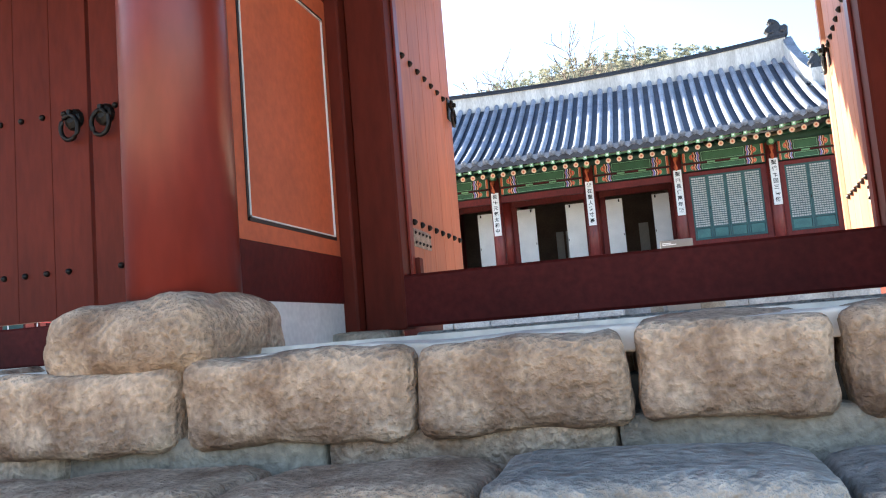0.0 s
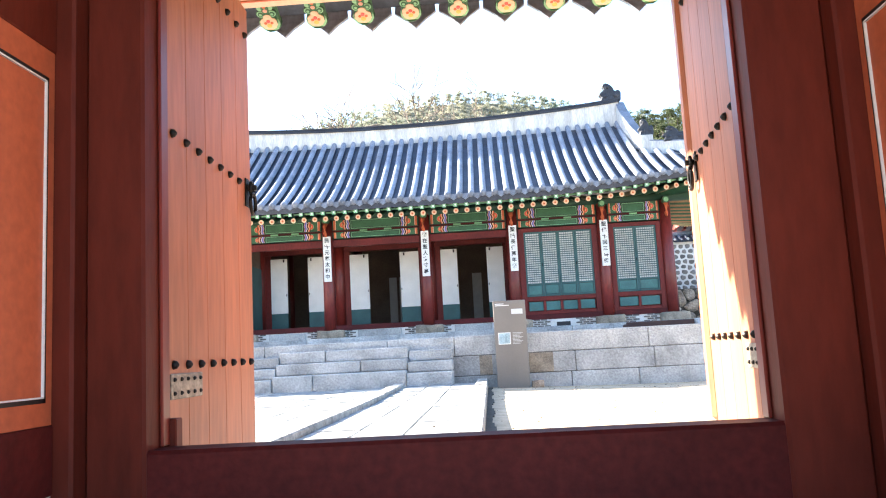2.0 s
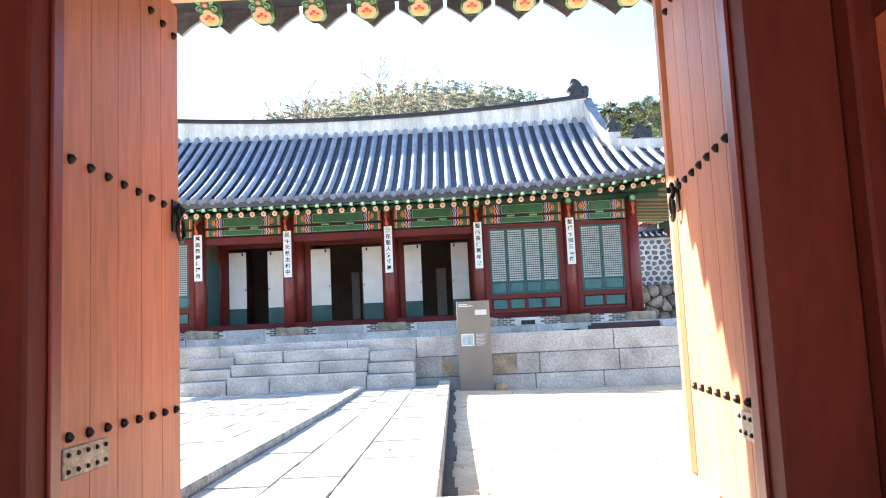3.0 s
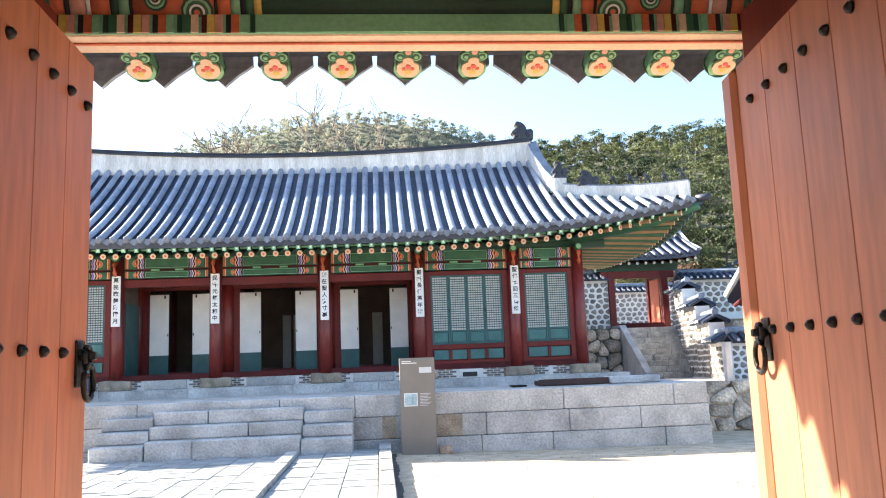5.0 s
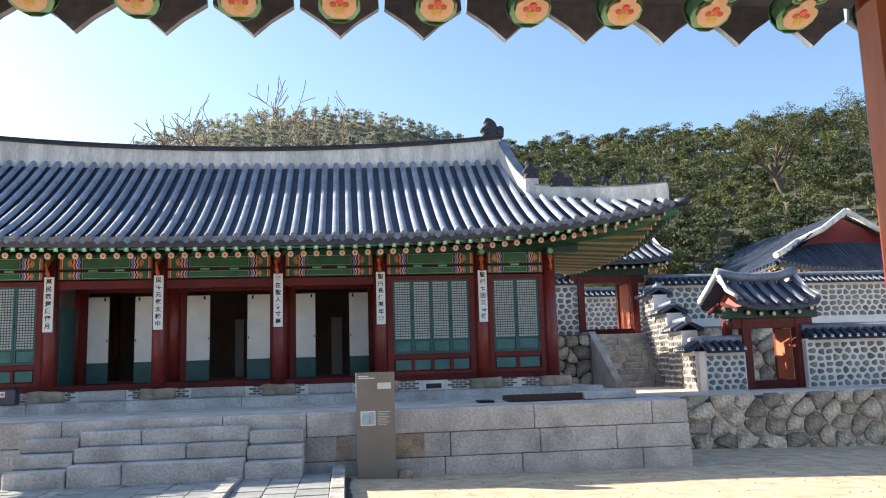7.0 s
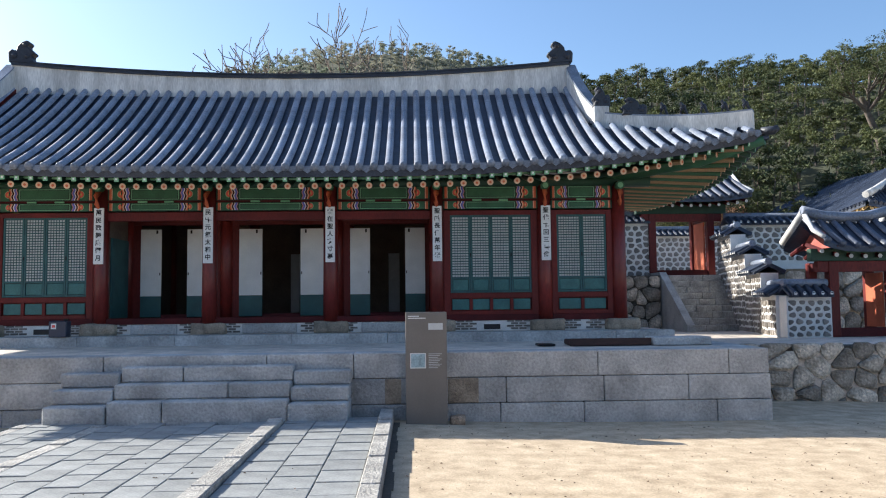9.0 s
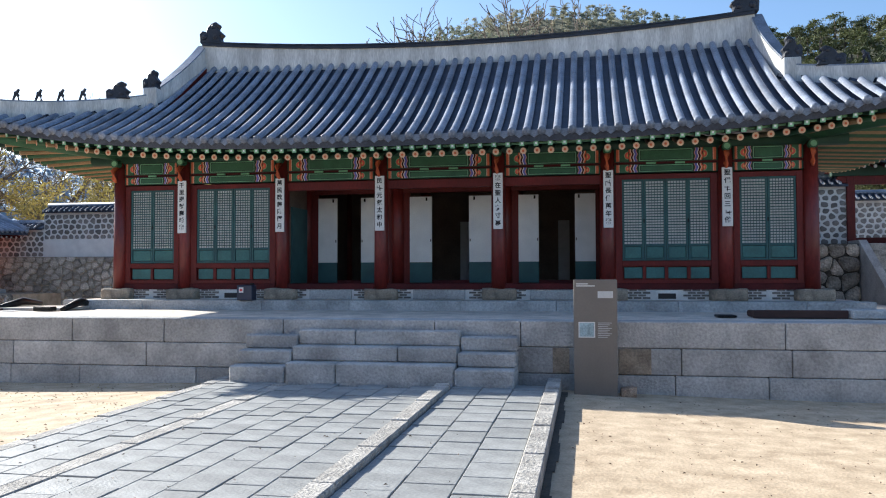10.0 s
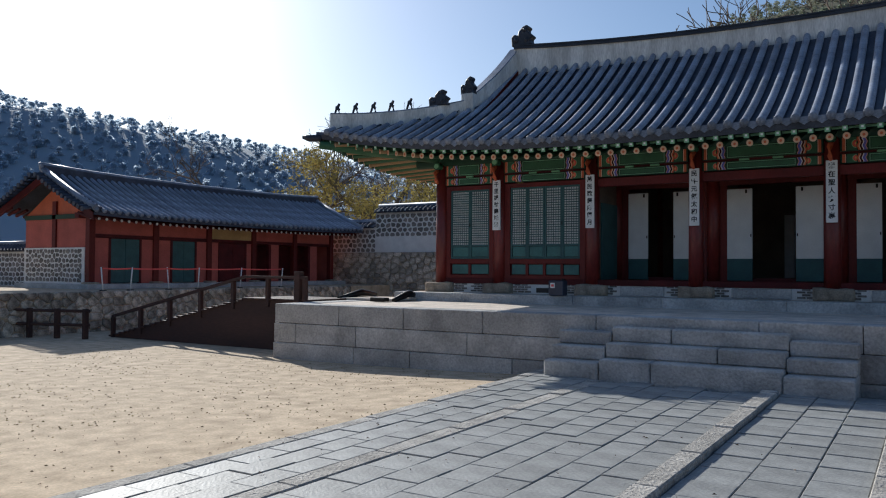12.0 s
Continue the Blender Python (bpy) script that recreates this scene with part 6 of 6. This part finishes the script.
def far_slope(pts_eave, pts_top, nm, mtl=tile_joined):
    p = Pile()
    n = len(pts_eave)
    v = list(pts_eave) + list(pts_top)
    v += [(a, b, c - 0.14) for a, b, c in v]
    f = [(k, k + 1, n + k + 1, n + k) for k in range(n - 1)]
    f += [tuple(j + 2 * n for j in reversed(q)) for q in f] + [(k, k + 2 * n, k + 1 + 2 * n, k + 1) for k in range(n - 1)]
    p.add(v, f)
    p.make(nm, mtl, far)
    t = Pile()
    m = 8
    for k in range(n - 1):
        for j in range(m):
            q = (j + 0.5) / m
            a = Vector(pts_eave[k]).lerp(Vector(pts_eave[k + 1]), q)
            b = Vector(pts_top[k]).lerp(Vector(pts_top[k + 1]), q)
            mid = a.lerp(b, 0.5) - Vector((0, 0, 0.06))
            side = (Vector(pts_eave[k + 1]) - Vector(pts_eave[k])).normalized()
            lift = Vector((0, 0, 0.04))
            if (b - a).length > 0.2:
                t.add(*half_round([a + lift, mid + lift, b + lift], 0.075, side))
    t.make("tile_field", tile_joined, far)["kind"] = "stuff"
    r = Pile()
    for k in range(n - 1):
        for j in range(6):
            q = (j + 0.5) / 6
            a = Vector(pts_eave[k]).lerp(Vector(pts_eave[k + 1]), q)
            b = Vector(pts_top[k]).lerp(Vector(pts_top[k + 1]), q)
            d = (b - a)
            d = d * min(1.0, 1.9 / max(0.1, d.length))
            r.add(*tube_data([a + Vector((0, 0, -0.24)), a + d * 0.95 + Vector((0, 0, -0.2))], 0.06, 6))
    r.make("eave_rafter_strip", ochre, far)["kind"] = "stuff"


ez = [3.95, 3.72, 3.62, 3.6, 3.62, 3.72, 3.95]
far_slope([(-4.8 + 1.6 * k, 0.0 - (0.1 if k in (0, 6) else 0), ez[k]) for k in range(7)], [(-4.7, 0.15, 4.0), (-3.3, 1.2, 4.7), (-1.5, 2.0, 5.0), (0, 2.0, 5.05), (1.5, 2.0, 5.0), (3.3, 1.2, 4.7), (4.7, 0.15, 4.0)], "front_skirt")
yy = [0.0, 2.5, 5, 7.5, 10, 12.5, 15]
far_slope([(-4.9, y, ez[k]) for k, y in enumerate(yy)], [(-4.8, 0.1, 4.0), (0, 2.6, 6.55), (0, 5, 6.4), (0, 7.5, 6.35), (0, 10, 6.4), (0, 12.5, 6.5), (-4.8, 14.9, 4.0)], "west_slope")
far_slope([(4.9, y, ez[k]) for k, y in enumerate(yy)], [(4.8, 0.1, 4.0), (0, 2.6, 6.55), (0, 5, 6.4), (0, 7.5, 6.35), (0, 10, 6.4), (0, 12.5, 6.5), (4.8, 14.9, 4.0)], "east_slope")
p = Pile()
p.add([(-2.6, 1.95, 4.95), (2.6, 1.95, 4.95), (0, 2.35, 6.4)], [(0, 1, 2)])
p.make("gable_board", red, far)
for s in (-1, 1):
    tube("gable_verge", [(0, 1.9, 6.65), (s * 1.4, 1.75, 5.75), (s * 2.9, 1.5, 5.12)], [0.16, 0.14, 0.14], ridge_plaster, far, 8)
    tube("hip_ridge", [(s * 2.9, 1.5, 5.1), (s * 3.9, 0.8, 4.65), (s * 4.85, 0.05, 4.3)], [0.17, 0.16, 0.15], ridge_plaster, far, 8)

# unseen wall, added to keep the sun off the rear stairs
lime_wall("boundary_wall", "unseen lime wall added to shade the rear stairs", (4.9, 21.9), (4.9, 26.0), 1.06, 4.0, 0.4, 91, 1, size=0.3, limit=60)

# the east buildings stand on the upper court, at their true size
EAST = Matrix.Translation((0.018, -0.09, 1.849)) @ Matrix.Scale(1.225, 4) @ Matrix.Translation((-0.018, 0.09, -1.849))
for ob in set(scene.objects) - before_east:
    if ob.parent is None:
        ob.matrix_basis = EAST @ ob.matrix_basis
p = Pile()
p.box(6.02, 40, 16.22, 16.6, -0.4, 1.0)
p.make("wall_core", joint, east)
stones(east, (6.02, 16.22, -0.35), (1, 0), 12, 1.42, 0.31, 0.014, 0.11, rubble, 8, flat=1.75, loose=0.75)

# ---- things on the terrace ----
b = thing("extinguisher_box", "small dark blue box with a red label", "box", at=(-6.65, 17.0, TZ + 0.19))
box("box_body", -0.17, 0.17, -0.12, 0.12, 0.0, 0.32, box_blue, b, 0.015)
box("box_label", -0.12, -0.02, -0.126, -0.121, 0.16, 0.27, white_paint, b, 0)
box("label_mark", -0.10, -0.04, -0.13, -0.127, 0.19, 0.24, tape_red, b, 0)
box("box_knob", 0.08, 0.16, -0.03, 0.03, 0.321, 0.36, iron, b, 0.01)
m = thing("floor_hatch", "dark brown metal step cover on the terrace", "hatch", at=(3.75, 15.2, TZ))
box("cover", -0.68, 0.68, -0.35, 0.35, 0.0, 0.10, wood_dark, m, 0.02)
box("cover_lip", -0.72, 0.72, -0.40, -0.36, 0.0, 0.13, wood_dark, m, 0.01)
box("small_plate", -1.25, -0.95, -0.3, 0.1, 0.0, 0.035, iron, m, 0.01)
box("stone_bench", 0.75, 1.75, -0.5, 0.1, 0.0, 0.14, granite, m, 0.015)
m = thing("terrace_mat", "pale flat ramp board with dark edges", "ramp board", at=(-11.0, 16.6, TZ))
box("board", -0.75, 0.75, -0.6, 0.6, 0.0, 0.05, cement, m, 0.01)
for s in (-1, 1):
    tube("dark_edge", [(s * 0.8, -0.65, 0.02), (s * 0.7, 0.1, 0.16), (s * 0.62, 0.6, 0.10)], [0.05, 0.09, 0.05], iron, m, 8)
box("small_box", 0.35, 0.75, -0.95, -0.75, 0.0, 0.09, iron, m, 0.01)


# ---- trees ----
def leaf_cloud(rng, centres, radii, per, size, flat=0.55):
    """Small leaf faces scattered in clumps: vertices and triangles."""
    k = len(centres)
    c = np.repeat(np.asarray(centres, float), per, 0)
    r = np.repeat(np.asarray(radii, float), per, 0)[:, None]
    d = rng.normal(size=(k * per, 3))
    d /= np.linalg.norm(d, axis=1)[:, None]
    d *= rng.uniform(0.35, 1.0, (k * per, 1)) ** 0.6
    d[:, 2] *= flat
    p = c + d * r
    a = rng.normal(size=(k * per, 3)) * size
    b = rng.normal(size=(k * per, 3)) * size
    a[:, 2] *= 0.6
    v = np.stack([p, p + a, p + b], 1).reshape(-1, 3)
    return v, np.arange(len(v)).reshape(-1, 3)


def leaf_mesh(name, v, f, material):
    me = bpy.data.meshes.new(name)
    me.vertices.add(len(v))
    me.vertices.foreach_set("co", np.ascontiguousarray(v, dtype=np.float32).ravel())
    me.loops.add(len(f) * 3)
    me.loops.foreach_set("vertex_index", np.ascontiguousarray(f, dtype=np.int32).ravel())
    me.polygons.add(len(f))
    me.polygons.foreach_set("loop_start", np.arange(0, len(f) * 3, 3, dtype=np.int32))
    me.polygons.foreach_set("loop_total", np.full(len(f), 3, dtype=np.int32))
    me.materials.append(material)
    me.update(calc_edges=True)
    return me


def woods(name, label, seed, spots, tall, clumps, per, size, material, spread_r=0.3, low=0.42, flat=0.55):
    """Many trees of one wood: bent trunks in one pile, crowns in another mesh."""
    rng = np.random.default_rng(seed)
    cs, rs = [], []
    trunks = Pile()
    for x, y in spots:
        h = tall * rng.uniform(0.8, 1.15)
        z = ground_height(x, y) - 0.2
        lean = rng.normal(size=2) * 0.08 * h
        trunks.add(*tube_data([(x, y, z), (x + lean[0] * 0.5, y + lean[1] * 0.5, z + h * 0.5), (x + lean[0], y + lean[1], z + h * 0.95)], [0.028 * h, 0.022 * h, 0.006 * h], 5))
        for k in range(clumps):
            t = rng.uniform(low, 1.0)
            a = rng.uniform(0, 2 * math.pi)
            q = spread_r * h * (1.15 - t) * 1.5 * rng.uniform(0.3, 1.0)
            cs.append((x + lean[0] * t + q * math.cos(a), y + lean[1] * t + q * math.sin(a), z + h * t))
            rs.append(h * rng.uniform(0.12, 0.24))
    v, f = leaf_cloud(rng, cs, rs, per, size, flat)
    w = thing(name, label, "woods", kind="stuff")
    trunks.make("trunks", bark, w)["kind"] = "stuff"
    put("crowns", leaf_mesh("crowns", v, f, material), w)["kind"] = "stuff"


def scatter(seed, a0, a1, r0, r1, step):
    rng = random.Random(seed)
    out = []
    r = r0
    while r < r1:
        n = max(1, int(math.radians(a1 - a0) * r / step))
        for k in range(n):
            a = math.radians(a0 + (a1 - a0) * (k + rng.uniform(0.1, 0.9)) / n)
            q = r + rng.uniform(-0.5, 0.5) * step
            out.append((q * math.sin(a), q * math.cos(a)))
        r += step * 0.9
    return out


woods("pine_woods", "dense green pine woods on the slope", 1, scatter(1, -4, 62, 58, 124, 2.7), 3.5, 9, 74, 0.125, pine_leaf, 0.48, 0.45, 0.30)
woods("hill_woods", "mixed autumn woods on the round hill", 2, scatter(2, -30, 22, 112, 172, 2.5), 2.3, 8, 46, 0.13, hazed_hill_leaf, 0.42, 0.25, 0.42)
woods("ridge_woods", "distant pine woods along the ridge", 3, scatter(3, -80, -24, 195, 285, 4.6), 2.5, 8, 36, 0.32, hazed_ridge_leaf, 0.45, 0.1, 0.5)


def branches(rng, p, d, length, r, depth, pile):
    """Grows a limb and its twigs."""
    pts, rad = [p], [r]
    n = 4
    for k in range(n):
        d = (d + Vector(rng.normal(size=3)) * (0.05 if depth > 5 else 0.15) + Vector((0, 0, 0.05))).normalized()
        p = p + d * (length / n)
        pts.append(p)
        rad.append(max(0.018, r * (1 - 0.42 * (k + 1) / n)))
    pile.add(*tube_data(pts, rad, 5 if depth > 1 else 3, cap=False))
    tips = [pts[-1]]
    if depth == 0:
        return tips
    for k in range(3 if depth > 1 else 4):
        i = int(rng.integers(1, n + 1))
        side = Vector(rng.normal(size=3))
        side = (side - d * side.dot(d)).normalized()
        nd = (d * 0.75 + side * rng.uniform(0.5, 0.95) + Vector((0, 0, 0.12))).normalized()
        tips += branches(rng, pts[i], nd, length * rng.uniform(0.55, 0.78), max(0.018, rad[i] * 0.7), depth - 1, pile)
    return tips


def tree(name, label, seed, at, tall, leaves=None, per=0, size=0.1, clump=0.5, depth=4, group="", lean=(0, 0, 1), limb=0.42):
    rng = np.random.default_rng(seed)
    t = thing(name, label, "tree", group, at=at)
    p = Pile()
    tips = branches(rng, Vector((0, 0, -0.3)), Vector(lean).normalized(), tall * limb, tall * limb * 0.07, depth, p)
    p.make("trunk", bark, t, smooth=True)
    if leaves:
        v, f = leaf_cloud(rng, [tuple(q) for q in tips], [clump] * len(tips), per, size, 0.7)
        put("crown", leaf_mesh("crown", v, f, leaves), t)
    return t


for seed, x, y, h, ln in ((34, -4.4, 36, 18.0, (-0.3, 0, 1)), (67, -0.8, 37, 16.6, (-0.3, 0, 1)), (25, 0.4, 38, 17.2, (0.1, 0, 1))):
    tree("bare_tree", "leafless grey tree behind the hall roof", seed, (x, y, 1.0), h, depth=5, group="bare trees", lean=ln, limb=0.345)
for k, (x, y, h) in enumerate(((-40, 46, 14), (-45, 43, 13), (-37, 50, 14))):
    tree("bare_tree", "leafless brown tree behind the service house", 30 + k, (x, y, 1.0), h, depth=5, group="bare trees")
for k, (x, y, h) in enumerate(((-33, 41, 9.5), (-28, 40, 9.0), (-24.5, 43, 9.5), (-30, 47, 11), (-20, 42, 9.0), (-22, 38, 8.0))):
    tree("yellow_tree", "tree with thin yellow autumn leaves", 40 + k, (x, y, 1.5), h, yellow_leaf, 26, 0.10, 0.55, 4, "yellow trees")
for k, (x, y, h) in enumerate(((20.5, 52, 9), (15.5, 50, 8.5), (23.5, 60, 10), (46, 58, 14), (13, 56, 9), (40, 66, 13), (52, 62, 14), (18, 60, 10))):
    tree("pine_tree", "tall green pine with layered crown", 60 + k, (x, y, ground_height(x, y)), h, pine_leaf, 90, 0.085, 0.7, 4, "pine trees")
for k, (x, y, h) in enumerate(((18.5, 49, 6.5), (22.5, 55, 7))):
    tree("russet_tree", "half-bare tree with russet leaves", 80 + k, (x, y, 3), h, brown_leaf, 14, 0.08, 0.5, 4, "russet trees")
